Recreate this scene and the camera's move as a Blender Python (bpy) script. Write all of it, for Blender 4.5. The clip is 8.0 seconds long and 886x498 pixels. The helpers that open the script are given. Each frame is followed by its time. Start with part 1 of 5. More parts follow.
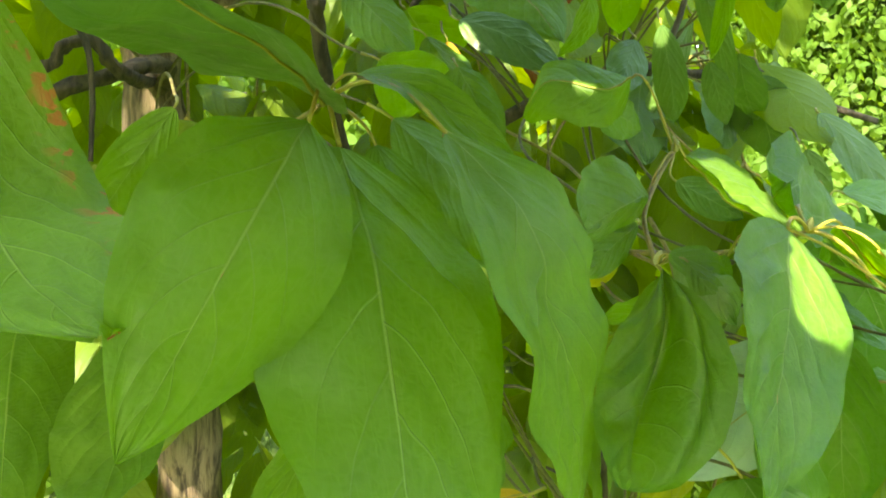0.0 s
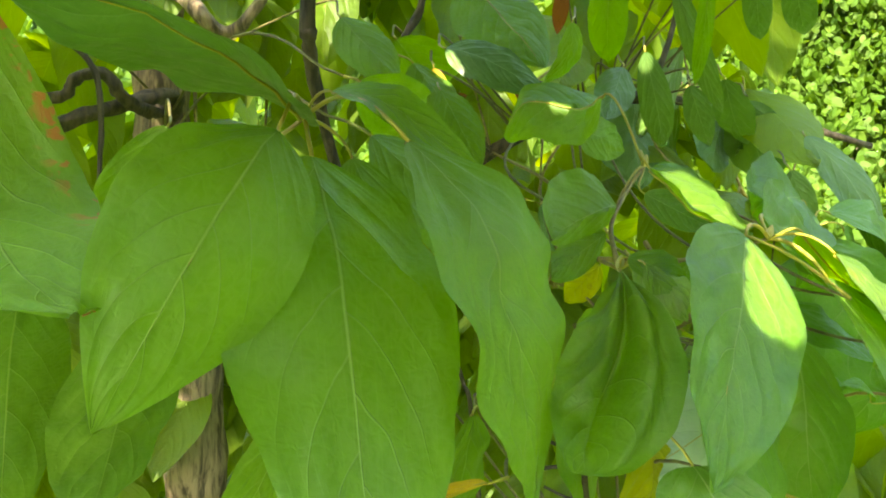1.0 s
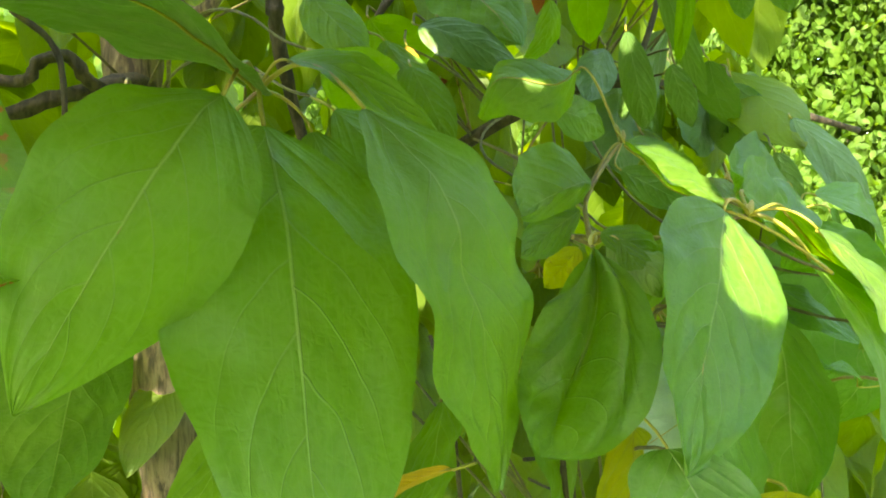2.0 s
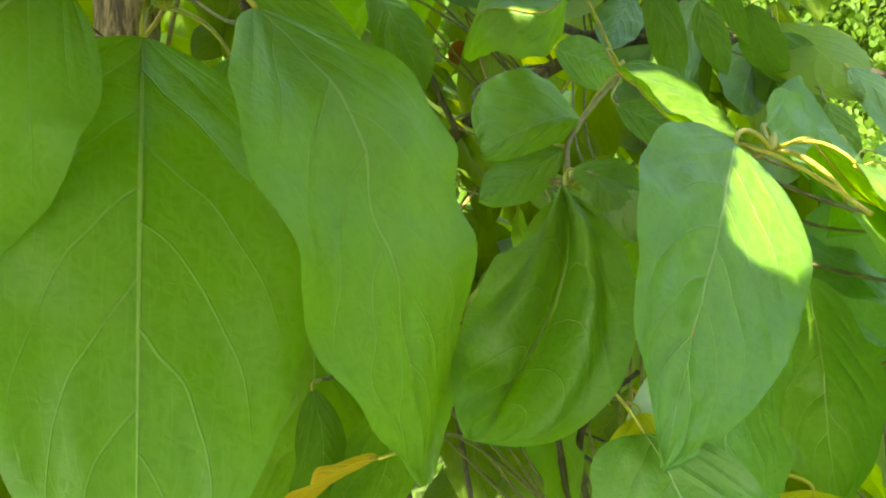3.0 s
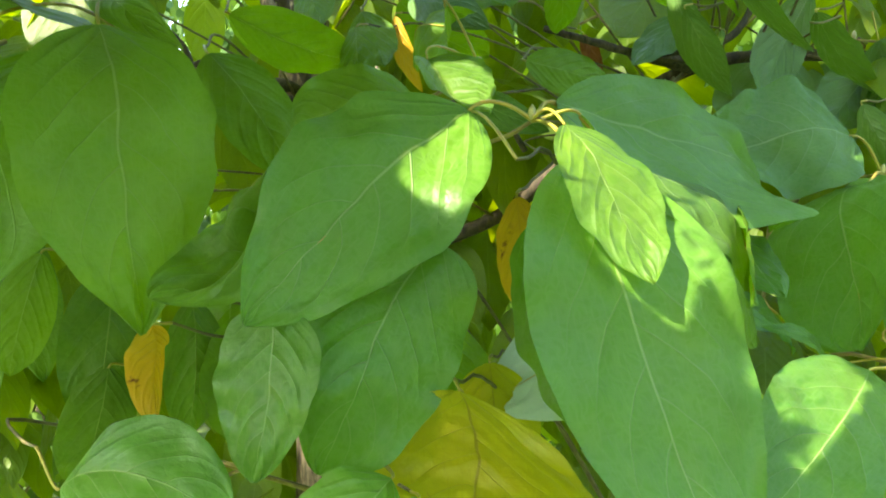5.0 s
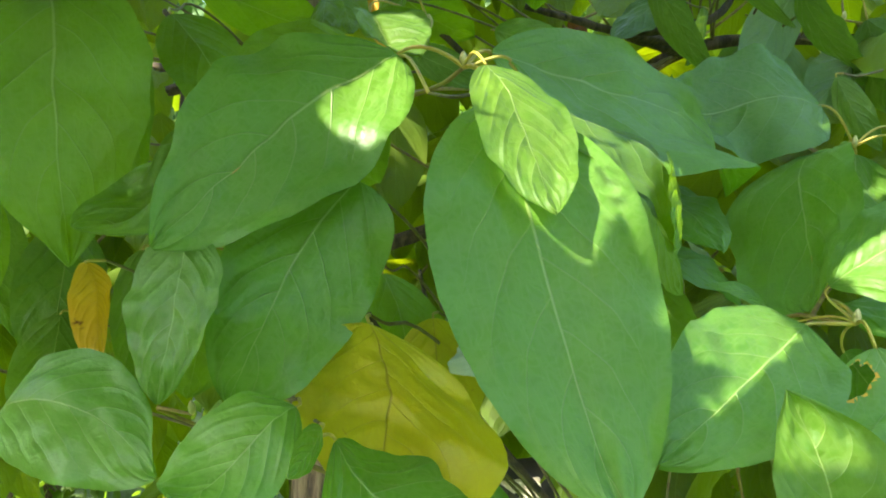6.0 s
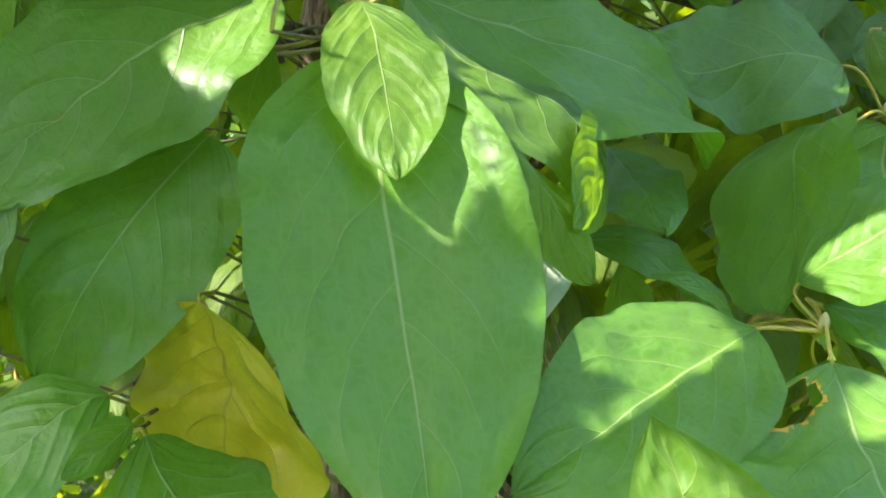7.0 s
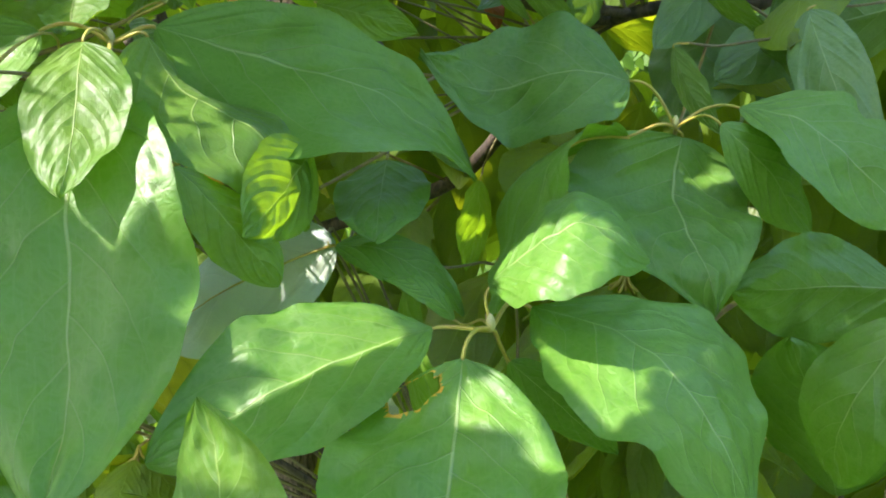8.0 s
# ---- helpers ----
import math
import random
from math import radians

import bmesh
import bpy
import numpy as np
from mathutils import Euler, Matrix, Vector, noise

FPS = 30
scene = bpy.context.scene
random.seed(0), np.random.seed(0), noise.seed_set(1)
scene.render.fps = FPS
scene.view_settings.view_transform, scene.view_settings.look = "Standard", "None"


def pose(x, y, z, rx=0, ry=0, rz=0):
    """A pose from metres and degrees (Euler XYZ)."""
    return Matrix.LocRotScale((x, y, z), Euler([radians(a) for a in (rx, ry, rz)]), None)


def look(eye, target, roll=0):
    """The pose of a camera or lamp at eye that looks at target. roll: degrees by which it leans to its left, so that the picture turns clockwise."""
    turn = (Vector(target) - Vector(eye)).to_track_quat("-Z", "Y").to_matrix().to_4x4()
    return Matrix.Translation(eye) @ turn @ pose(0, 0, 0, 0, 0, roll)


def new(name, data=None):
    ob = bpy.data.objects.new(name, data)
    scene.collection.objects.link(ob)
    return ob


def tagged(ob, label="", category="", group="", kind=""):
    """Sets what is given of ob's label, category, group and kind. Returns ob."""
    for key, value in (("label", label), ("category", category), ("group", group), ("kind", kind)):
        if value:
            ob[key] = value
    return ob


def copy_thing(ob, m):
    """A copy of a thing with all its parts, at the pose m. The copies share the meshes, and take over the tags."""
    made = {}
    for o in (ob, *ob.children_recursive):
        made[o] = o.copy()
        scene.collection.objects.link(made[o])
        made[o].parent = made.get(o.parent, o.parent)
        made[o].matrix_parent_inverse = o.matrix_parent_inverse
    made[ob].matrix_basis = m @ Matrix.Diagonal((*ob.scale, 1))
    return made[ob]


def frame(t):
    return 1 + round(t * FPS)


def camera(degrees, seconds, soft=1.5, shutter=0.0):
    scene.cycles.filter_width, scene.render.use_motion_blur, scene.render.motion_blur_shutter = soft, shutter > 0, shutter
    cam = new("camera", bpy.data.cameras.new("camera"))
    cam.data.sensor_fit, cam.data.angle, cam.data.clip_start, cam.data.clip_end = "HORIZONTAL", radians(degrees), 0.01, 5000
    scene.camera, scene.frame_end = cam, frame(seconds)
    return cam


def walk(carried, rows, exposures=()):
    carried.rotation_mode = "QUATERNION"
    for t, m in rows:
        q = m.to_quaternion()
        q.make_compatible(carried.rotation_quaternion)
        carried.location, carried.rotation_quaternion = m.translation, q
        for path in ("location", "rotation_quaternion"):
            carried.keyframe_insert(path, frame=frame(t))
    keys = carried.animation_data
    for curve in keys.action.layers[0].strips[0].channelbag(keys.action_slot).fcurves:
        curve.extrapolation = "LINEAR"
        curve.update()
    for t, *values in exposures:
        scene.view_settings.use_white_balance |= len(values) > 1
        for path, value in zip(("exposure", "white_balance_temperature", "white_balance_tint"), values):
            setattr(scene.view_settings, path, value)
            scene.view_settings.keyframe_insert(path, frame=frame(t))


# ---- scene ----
cam = camera(56.5, 8.0, soft=1.9)
PATH = [
    (0, (0.226, 0.139, 1.704), (-0.12, 2.096, 1.483), 0.5),
    (0.5, (0.243, 0.126, 1.699), (-0.163, 2.079, 1.548), 0.4),
    (1, (0.247, 0.124, 1.694), (-0.152, 2.079, 1.566), -0.0),
    (1.5, (0.256, 0.128, 1.69), (-0.153, 2.081, 1.555), -0.7),
    (1.7, (0.254, 0.131, 1.691), (-0.127, 2.089, 1.541), -0.3),
    (2.8, (0.27, 0.181, 1.663), (-0.179, 2.129, 1.605), -2.2),
    (3, (0.28, 0.195, 1.667), (-0.263, 2.115, 1.525), -1.4),
    (3.5, (0.302, 0.214, 1.662), (-0.389, 2.084, 1.5), -0.9),
    (4, (0.369, 0.226, 1.659), (-0.61, 1.958, 1.451), 0.4),
    (4.5, (0.434, 0.225, 1.643), (-0.758, 1.829, 1.577), -0.2),
    (5.8, (0.51, 0.24, 1.608), (-0.855, 1.702, 1.642), 2.2),
    (6, (0.511, 0.253, 1.603), (-0.861, 1.708, 1.651), 1.9),
    (6.5, (0.521, 0.303, 1.601), (-0.907, 1.703, 1.611), 3.0),
    (7, (0.528, 0.335, 1.607), (-1.01, 1.613, 1.581), 4.1),
    (7.5, (0.553, 0.366, 1.612), (-1.043, 1.57, 1.575), 4.7),
    (8, (0.626, 0.413, 1.619), (-1.036, 1.524, 1.574), 4.3),
]
walk(cam, [(t, look(eye, target, roll)) for t, eye, target, roll in PATH], [(0, 3.85, 8000, 12), (3.5, 3.85, 8000, 10), (4.5, 3.64, 7450, 12), (6, 3.38, 6750, 18), (8, 3.2, 6250, 31)])

# ---- world, sun, exposure ----
SUN_WAY = Vector((0.10, 0.77, -0.63)).normalized()
world = bpy.data.worlds.new("sky")
scene.world = world
world.use_nodes = True
wn = world.node_tree.nodes
sky = wn.new("ShaderNodeTexSky")
sky.sky_type, sky.sun_disc = "NISHITA", False
sky.sun_elevation = math.asin(-SUN_WAY.z)
sky.sun_rotation = math.atan2(-SUN_WAY.x, -SUN_WAY.y)
world.node_tree.links.new(sky.outputs[0], wn["Background"].inputs[0])
wn["Background"].inputs[1].default_value = 0.15
sun_data = bpy.data.lights.new("sun", "SUN")
sun_data.energy, sun_data.angle, sun_data.color = 2.05, radians(0.5), (1.0, 0.95, 0.86)
sun = new("sun", sun_data)
sun.matrix_world = look((0, -4, 6), Vector((0, -4, 6)) + SUN_WAY)


# ---- materials ----
class Graph:
    """Short hand for node materials."""

    def __init__(self, name):
        self.mat = bpy.data.materials.new(name)
        self.mat.use_nodes = True
        self.tree = self.mat.node_tree
        self.tree.nodes.clear()

    def node(self, kind, **sets):
        n = self.tree.nodes.new(kind)
        for key, value in sets.items():
            n.inputs[key.replace("_", " ")].default_value = value
        return n

    def link(self, a, b):
        self.tree.links.new(a, b)

    def put(self, socket, v):
        if isinstance(v, (int, float, tuple)):
            socket.default_value = v
        else:
            self.link(v, socket)

    def m(self, op, a, b=0.0, c=0.0):
        n = self.tree.nodes.new("ShaderNodeMath")
        n.operation = op
        for i, v in enumerate((a, b, c)):
            self.put(n.inputs[i], v)
        return n.outputs[0]

    def ramp(self, v, lo, hi, a=0.0, b=1.0):
        n = self.tree.nodes.new("ShaderNodeMapRange")
        n.interpolation_type = "SMOOTHSTEP"
        for i, x in enumerate((v, lo, hi, a, b)):
            self.put(n.inputs[i], x)
        return n.outputs[0]

    def mix(self, f, a, b, how="MIX"):
        n = self.tree.nodes.new("ShaderNodeMix")
        n.data_type, n.blend_type = "RGBA", how
        self.put(n.inputs[0], f)
        self.put(n.inputs[6], a)
        self.put(n.inputs[7], b)
        return n.outputs[2]

    def noise(self, at, scale, detail=3.0, rough=0.55, warp=0.0):
        n = self.node("ShaderNodeTexNoise", Scale=scale, Detail=detail, Roughness=rough, Distortion=warp)
        if at is not None:
            self.link(at, n.inputs["Vector"])
        return n.outputs["Fac"]

    def coords(self, what="Object"):
        return self.tree.nodes.new("ShaderNodeTexCoord").outputs[what]

    def done(self, shader):
        out = self.tree.nodes.new("ShaderNodeOutputMaterial")
        self.link(shader, out.inputs["Surface"])
        return self.mat


def rgb(r, g, b):
    return (r, g, b, 1.0)


def leaf_material(name, face, deep, glow, vein, spots=None, rim=False, gloss=0.52, thin=0.46):
    """A leaf blade: u runs from base to tip, v across. face and deep: two greens; glow: light that comes through."""
    g = Graph(name)
    uv = g.coords("UV")
    sep = g.node("ShaderNodeSeparateXYZ")
    g.link(uv, sep.inputs[0])
    u, v = sep.outputs[0], g.m("SUBTRACT", g.m("MULTIPLY", sep.outputs[1], 2.0), 1.0)
    obj = g.coords("Object")
    wob = g.m("MULTIPLY", g.m("SUBTRACT", g.noise(obj, 28.0, 2.0), 0.5), 0.10)
    a = g.m("ABSOLUTE", v)
    side = g.m("MULTIPLY", g.m("SIGN", v), 0.22)
    q = g.m("ADD", g.m("SUBTRACT", g.m("MULTIPLY", g.m("ADD", u, wob), 6.2), g.m("ADD", g.m("MULTIPLY", a, 1.35), g.m("MULTIPLY", g.m("MULTIPLY", a, a), 1.3))), side)
    d = g.m("ABSOLUTE", g.m("SUBTRACT", g.m("FRACT", q), 0.5))
    lateral = g.m("MULTIPLY", g.ramp(d, 0.004, 0.034, 1.0, 0.0), g.ramp(a, 0.95, 0.35, 0.0, 1.0))
    quilt = g.m("MULTIPLY", g.ramp(d, 0.0, 0.30), g.ramp(a, 1.0, 0.6))
    midrib = g.ramp(g.m("SUBTRACT", a, g.m("MULTIPLY", g.m("SUBTRACT", 1.0, u), 0.014)), -0.002, 0.012, 1.0, 0.0)
    rung = g.m("ABSOLUTE", g.m("SUBTRACT", g.m("FRACT", g.m("ADD", g.m("ADD", g.m("MULTIPLY", a, 7.0), g.m("MULTIPLY", wob, 14.0)), g.m("MULTIPLY", g.m("FLOOR", q), 0.37))), 0.5))
    ladder = g.m("MULTIPLY", g.ramp(rung, 0.0, 0.10, 1.0, 0.0), g.m("MULTIPLY", g.ramp(d, 0.02, 0.12), g.ramp(a, 1.0, 0.8)))
    cells = g.node("ShaderNodeTexVoronoi", Scale=260.0)
    cells.feature = "DISTANCE_TO_EDGE"
    warp = g.node("ShaderNodeTexNoise", Scale=110.0, Detail=2.0)
    g.link(obj, warp.inputs["Vector"])
    bent = g.node("ShaderNodeVectorMath")
    bent.operation = "MULTIPLY_ADD"
    g.link(warp.outputs["Color"], bent.inputs[0])
    bent.inputs[1].default_value = (0.012, 0.012, 0.012)
    g.link(obj, bent.inputs[2])
    g.link(bent.outputs[0], cells.inputs["Vector"])
    net = g.ramp(cells.outputs["Distance"], 0.0, 0.35, 1.0, 0.0)
    rnd = g.tree.nodes.new("ShaderNodeObjectInfo").outputs["Random"]
    broad = g.noise(obj, 26.0, 3.0)
    fine = g.noise(obj, 240.0, 3.0)
    col = g.mix(g.ramp(g.m("ADD", broad, g.m("MULTIPLY", g.m("SUBTRACT", rnd, 0.5), 0.6)), 0.30, 0.70), rgb(*deep), rgb(*face))
    col = g.mix(g.m("MULTIPLY", g.ramp(g.noise(obj, 15.0, 2.0), 0.45, 0.70), 0.55), col, rgb(face[0] * 1.45, face[1] * 1.1, face[2] * 0.6))
    col = g.mix(g.m("MULTIPLY", fine, 0.35), col, rgb(*[x * 1.35 for x in face]))
    col = g.mix(g.m("MULTIPLY", net, 0.13), col, rgb(*vein))
    col = g.mix(g.m("MULTIPLY", ladder, 0.10), col, rgb(*vein))
    col = g.mix(g.m("MULTIPLY", lateral, 0.44), col, rgb(*vein))
    col = g.mix(g.m("MULTIPLY", midrib, 0.9), col, rgb(*vein))
    through_col = g.mix(g.m("MULTIPLY", lateral, 0.35), rgb(*glow), rgb(*[x * 0.6 for x in glow]))
    through_col = g.mix(g.ramp(broad, 0.42, 0.62), through_col, rgb(*[x * 0.82 for x in glow]))
    if spots:
        mark = g.ramp(g.noise(obj, 130.0 if rim else 70.0, 4.0, 0.6, 0.6), 0.55 if rim else 0.66, 0.60 if rim else 0.74)
        mark = g.m("MULTIPLY", mark, g.ramp(v, -0.6, -0.92) if rim else g.ramp(a, 0.15, 0.8))
        col = g.mix(mark, col, rgb(*spots))
        through_col = g.mix(mark, through_col, rgb(*spots))
    h = g.m("ADD", g.m("MULTIPLY", quilt, 0.5), g.m("MULTIPLY", midrib, -0.3))
    h = g.m("ADD", h, g.m("MULTIPLY", g.noise(obj, 42.0, 2.0), 0.9))
    h = g.m("ADD", h, g.m("MULTIPLY", g.noise(obj, 100.0, 3.0), 0.14))
    h = g.m("ADD", h, g.m("MULTIPLY", fine, 0.3))
    h = g.m("ADD", h, g.m("MULTIPLY", ladder, -0.03))
    h = g.m("ADD", h, g.m("MULTIPLY", lateral, -0.4))
    h = g.m("ADD", h, g.m("MULTIPLY", net, -0.10))
    bump = g.node("ShaderNodeBump", Strength=0.48, Distance=0.0013)
    g.link(h, bump.inputs["Height"])
    p = g.node("ShaderNodeBsdfPrincipled", Roughness=gloss)
    p.inputs["Specular IOR Level"].default_value = 0.42
    p.inputs["Sheen Weight"].default_value = 0.03
    p.inputs["Sheen Roughness"].default_value = 0.5
    g.link(g.ramp(fine, 0.2, 0.9, gloss - 0.08, gloss + 0.12), p.inputs["Roughness"])
    g.link(col, p.inputs["Base Color"])
    g.link(bump.outputs[0], p.inputs["Normal"])
    t = g.tree.nodes.new("ShaderNodeBsdfTranslucent")
    g.link(through_col, t.inputs["Color"])
    g.link(bump.outputs[0], t.inputs["Normal"])
    mixer = g.node("ShaderNodeMixShader", Fac=thin)
    g.link(p.outputs[0], mixer.inputs[1])
    g.link(t.outputs[0], mixer.inputs[2])
    return g.done(mixer.outputs[0])


def stem_material(name, one, two, scale, gloss=0.5):
    g = Graph(name)
    obj = g.coords("Object")
    n = g.noise(obj, scale, 4.0)
    col = g.mix(g.ramp(n, 0.3, 0.7), rgb(*one), rgb(*two))
    bump = g.node("ShaderNodeBump", Strength=0.4, Distance=0.0006)
    g.link(g.noise(obj, scale * 3, 3.0), bump.inputs["Height"])
    p = g.node("ShaderNodeBsdfPrincipled", Roughness=gloss)
    g.link(col, p.inputs["Base Color"])
    g.link(bump.outputs[0], p.inputs["Normal"])
    return g.done(p.outputs[0])


def bark_material(name, one, two, moss):
    g = Graph(name)
    obj = g.coords("Object")
    mp = g.node("ShaderNodeMapping")
    mp.inputs["Scale"].default_value = (1.0, 1.0, 0.16)
    g.link(obj, mp.inputs["Vector"])
    ridges = g.noise(mp.outputs[0], 190.0, 5.0, 0.65, 0.4)
    broad = g.noise(obj, 22.0, 3.0)
    col = g.mix(g.ramp(ridges, 0.36, 0.62), rgb(*one), rgb(*two))
    col = g.mix(g.m("MULTIPLY", g.ramp(broad, 0.5, 0.75), 0.55), col, rgb(*moss))
    bump = g.node("ShaderNodeBump", Strength=0.9, Distance=0.003)
    g.link(ridges, bump.inputs["Height"])
    p = g.node("ShaderNodeBsdfPrincipled", Roughness=0.9)
    g.link(col, p.inputs["Base Color"])
    g.link(bump.outputs[0], p.inputs["Normal"])
    return g.done(p.outputs[0])


def foliage_material(name, dark, light, glow, thin=0.4):
    g = Graph(name)
    rnd = g.tree.nodes.new("ShaderNodeNewGeometry").outputs["Random Per Island"]
    n = g.noise(g.coords("Object"), 9.0, 3.0)
    f = g.m("ADD", g.m("MULTIPLY", rnd, 0.6), g.m("MULTIPLY", n, 0.4))
    p = g.node("ShaderNodeBsdfPrincipled", Roughness=0.62)
    p.inputs["Specular IOR Level"].default_value = 0.3
    g.link(g.mix(f, rgb(*dark), rgb(*light)), p.inputs["Base Color"])
    t = g.tree.nodes.new("ShaderNodeBsdfTranslucent")
    t.inputs["Color"].default_value = rgb(*glow)
    mixer = g.node("ShaderNodeMixShader", Fac=thin)
    g.link(p.outputs[0], mixer.inputs[1])
    g.link(t.outputs[0], mixer.inputs[2])
    return g.done(mixer.outputs[0])


def ground_material():
    g = Graph("lawn")
    obj = g.coords("Object")
    broad, mid, fine = g.noise(obj, 0.7, 4.0), g.noise(obj, 7.0, 4.0), g.noise(obj, 60.0, 4.0)
    col = g.mix(g.ramp(mid, 0.35, 0.65), rgb(0.05, 0.10, 0.015), rgb(0.09, 0.16, 0.022))
    col = g.mix(g.m("MULTIPLY", g.ramp(broad, 0.55, 0.7), 0.45), col, rgb(0.15, 0.13, 0.05))
    col = g.mix(g.m("MULTIPLY", fine, 0.4), col, rgb(0.12, 0.19, 0.03))
    bump = g.node("ShaderNodeBump", Strength=0.8, Distance=0.02)
    g.link(fine, bump.inputs["Height"])
    p = g.node("ShaderNodeBsdfPrincipled", Roughness=0.9)
    g.link(col, p.inputs["Base Color"])
    g.link(bump.outputs[0], p.inputs["Normal"])
    return g.done(p.outputs[0])


def plain_material(name, one, two, scale, gloss):
    g = Graph(name)
    obj = g.coords("Object")
    p = g.node("ShaderNodeBsdfPrincipled", Roughness=gloss)
    g.link(g.mix(g.ramp(g.noise(obj, scale, 4.0), 0.3, 0.75), rgb(*one), rgb(*two)), p.inputs["Base Color"])
    return g.done(p.outputs[0])


GREEN = leaf_material("leaf_green", (0.092, 0.225, 0.012), (0.036, 0.122, 0.006), (0.26, 0.49, 0.002), (0.30, 0.42, 0.10))
# Green made dimmer and bluer: shade and sky reflection are put into the colour.
SKYLIT = leaf_material("leaf_skylit", (0.070, 0.165, 0.036), (0.036, 0.105, 0.022), (0.18, 0.36, 0.01), (0.18, 0.30, 0.09), gloss=0.44, thin=0.22)
# Darkened copy of the green: the shade on these leaves is in the colour.
DIMMED = leaf_material("leaf_dimmed", (0.068, 0.198, 0.012), (0.032, 0.116, 0.007), (0.16, 0.40, 0.003), (0.26, 0.38, 0.11), gloss=0.46, thin=0.36)
# Darker, less translucent green for low leaves, with their shade put into the colour.
SHADED = leaf_material("leaf_shaded", (0.075, 0.180, 0.012), (0.034, 0.108, 0.008), (0.17, 0.34, 0.003), (0.20, 0.30, 0.06), thin=0.26)
INNER = leaf_material("leaf_inner", (0.095, 0.175, 0.012), (0.040, 0.095, 0.007), (0.42, 0.56, 0.003), (0.20, 0.30, 0.04), thin=0.48)
BITTEN = leaf_material("leaf_spotted", (0.100, 0.220, 0.017), (0.040, 0.122, 0.009), (0.27, 0.48, 0.003), (0.30, 0.42, 0.10), spots=(0.45, 0.17, 0.03), rim=True)
# The dark vein colour paints in how the midrib looks against the light.
YELLOW = leaf_material("leaf_yellowing", (0.32, 0.34, 0.004), (0.22, 0.27, 0.004), (0.60, 0.57, 0.005), (0.15, 0.11, 0.015), spots=(0.22, 0.10, 0.02))
ORANGE = leaf_material("leaf_orange", (0.55, 0.34, 0.02), (0.48, 0.24, 0.02), (0.72, 0.44, 0.01), (0.45, 0.22, 0.03), spots=(0.17, 0.05, 0.015))
YOUNG = leaf_material("leaf_young", (0.22, 0.36, 0.09), (0.17, 0.30, 0.06), (0.30, 0.48, 0.03), (0.34, 0.46, 0.15))
PALE = leaf_material("leaf_pale", (0.36, 0.48, 0.38), (0.30, 0.42, 0.33), (0.20, 0.36, 0.12), (0.42, 0.52, 0.42), thin=0.25)
BROWN = leaf_material("leaf_brown", (0.22, 0.075, 0.02), (0.14, 0.045, 0.015), (0.35, 0.09, 0.01), (0.2, 0.08, 0.03))
PETIOLE = stem_material("petiole", (0.30, 0.30, 0.028), (0.33, 0.24, 0.03), 120.0)
TWIG = stem_material("young_twig", (0.26, 0.22, 0.04), (0.17, 0.11, 0.035), 160.0, 0.6)
OLDTWIG = stem_material("brown_twig", (0.15, 0.14, 0.035), (0.08, 0.062, 0.02), 140.0, 0.7)
BUD = stem_material("bud", (0.44, 0.42, 0.18), (0.34, 0.34, 0.12), 400.0, 0.7)
BARK = bark_material("grey_brown_bark", (0.040, 0.028, 0.017), (0.23, 0.175, 0.10), (0.13, 0.13, 0.05))
DARKBARK = bark_material("dark_bark", (0.022, 0.018, 0.011), (0.080, 0.060, 0.034), (0.06, 0.06, 0.025))
# For the unseen leaves added above and below to block light.
SHADELEAF = foliage_material("shading_leaves", (0.06, 0.16, 0.02), (0.10, 0.22, 0.03), (0.27, 0.48, 0.01), 0.42)
FARLEAF = foliage_material("sunlit_leaves", (0.045, 0.12, 0.010), (0.095, 0.18, 0.016), (0.19, 0.33, 0.012), 0.5)
TREELEAF = foliage_material("tree_leaves", (0.04, 0.10, 0.02), (0.08, 0.17, 0.035), (0.12, 0.24, 0.02))
BLADE = foliage_material("grass_blades", (0.05, 0.11, 0.02), (0.10, 0.18, 0.03), (0.12, 0.22, 0.03), 0.3)
LAWN = ground_material()
CREAM = plain_material("cream_plastic", (0.72, 0.66, 0.42), (0.78, 0.73, 0.50), 40.0, 0.5)
BLACK = plain_material("black_plastic", (0.03, 0.03, 0.03), (0.05, 0.045, 0.04), 60.0, 0.5)
INK = plain_material("ink", (0.03, 0.03, 0.03), (0.05, 0.05, 0.05), 60.0, 0.6)


# ---- mesh tools ----
def finish(name, bm, mats, parent=None, label="", origin=None):
    """Links a bmesh in world metres as one mesh object, with its origin at a given place."""
    at = Vector(origin) if origin is not None else Vector((0, 0, 0))
    if origin is not None:
        bmesh.ops.translate(bm, verts=bm.verts[:], vec=-at)
    me = bpy.data.meshes.new(name)
    bm.to_mesh(me)
    bm.free()
    for poly in me.polygons:
        poly.use_smooth = True
    for m in mats if isinstance(mats, (list, tuple)) else [mats]:
        me.materials.append(m)
    ob = new(name, me)
    if parent is not None:
        ob.parent = parent
        up, base = parent, Vector((0, 0, 0))
        while up is not None:
            base, up = base + up.location, up.parent
        at = at - base
    ob.location = at
    if label:
        tagged(ob, label)
    return ob


def bezier(a, b, c, d, n):
    a, b, c, d = Vector(a), Vector(b), Vector(c), Vector(d)
    return [a * (1 - t) ** 3 + b * 3 * t * (1 - t) ** 2 + c * 3 * t * t * (1 - t) + d * t ** 3 for t in (i / n for i in range(n + 1))]


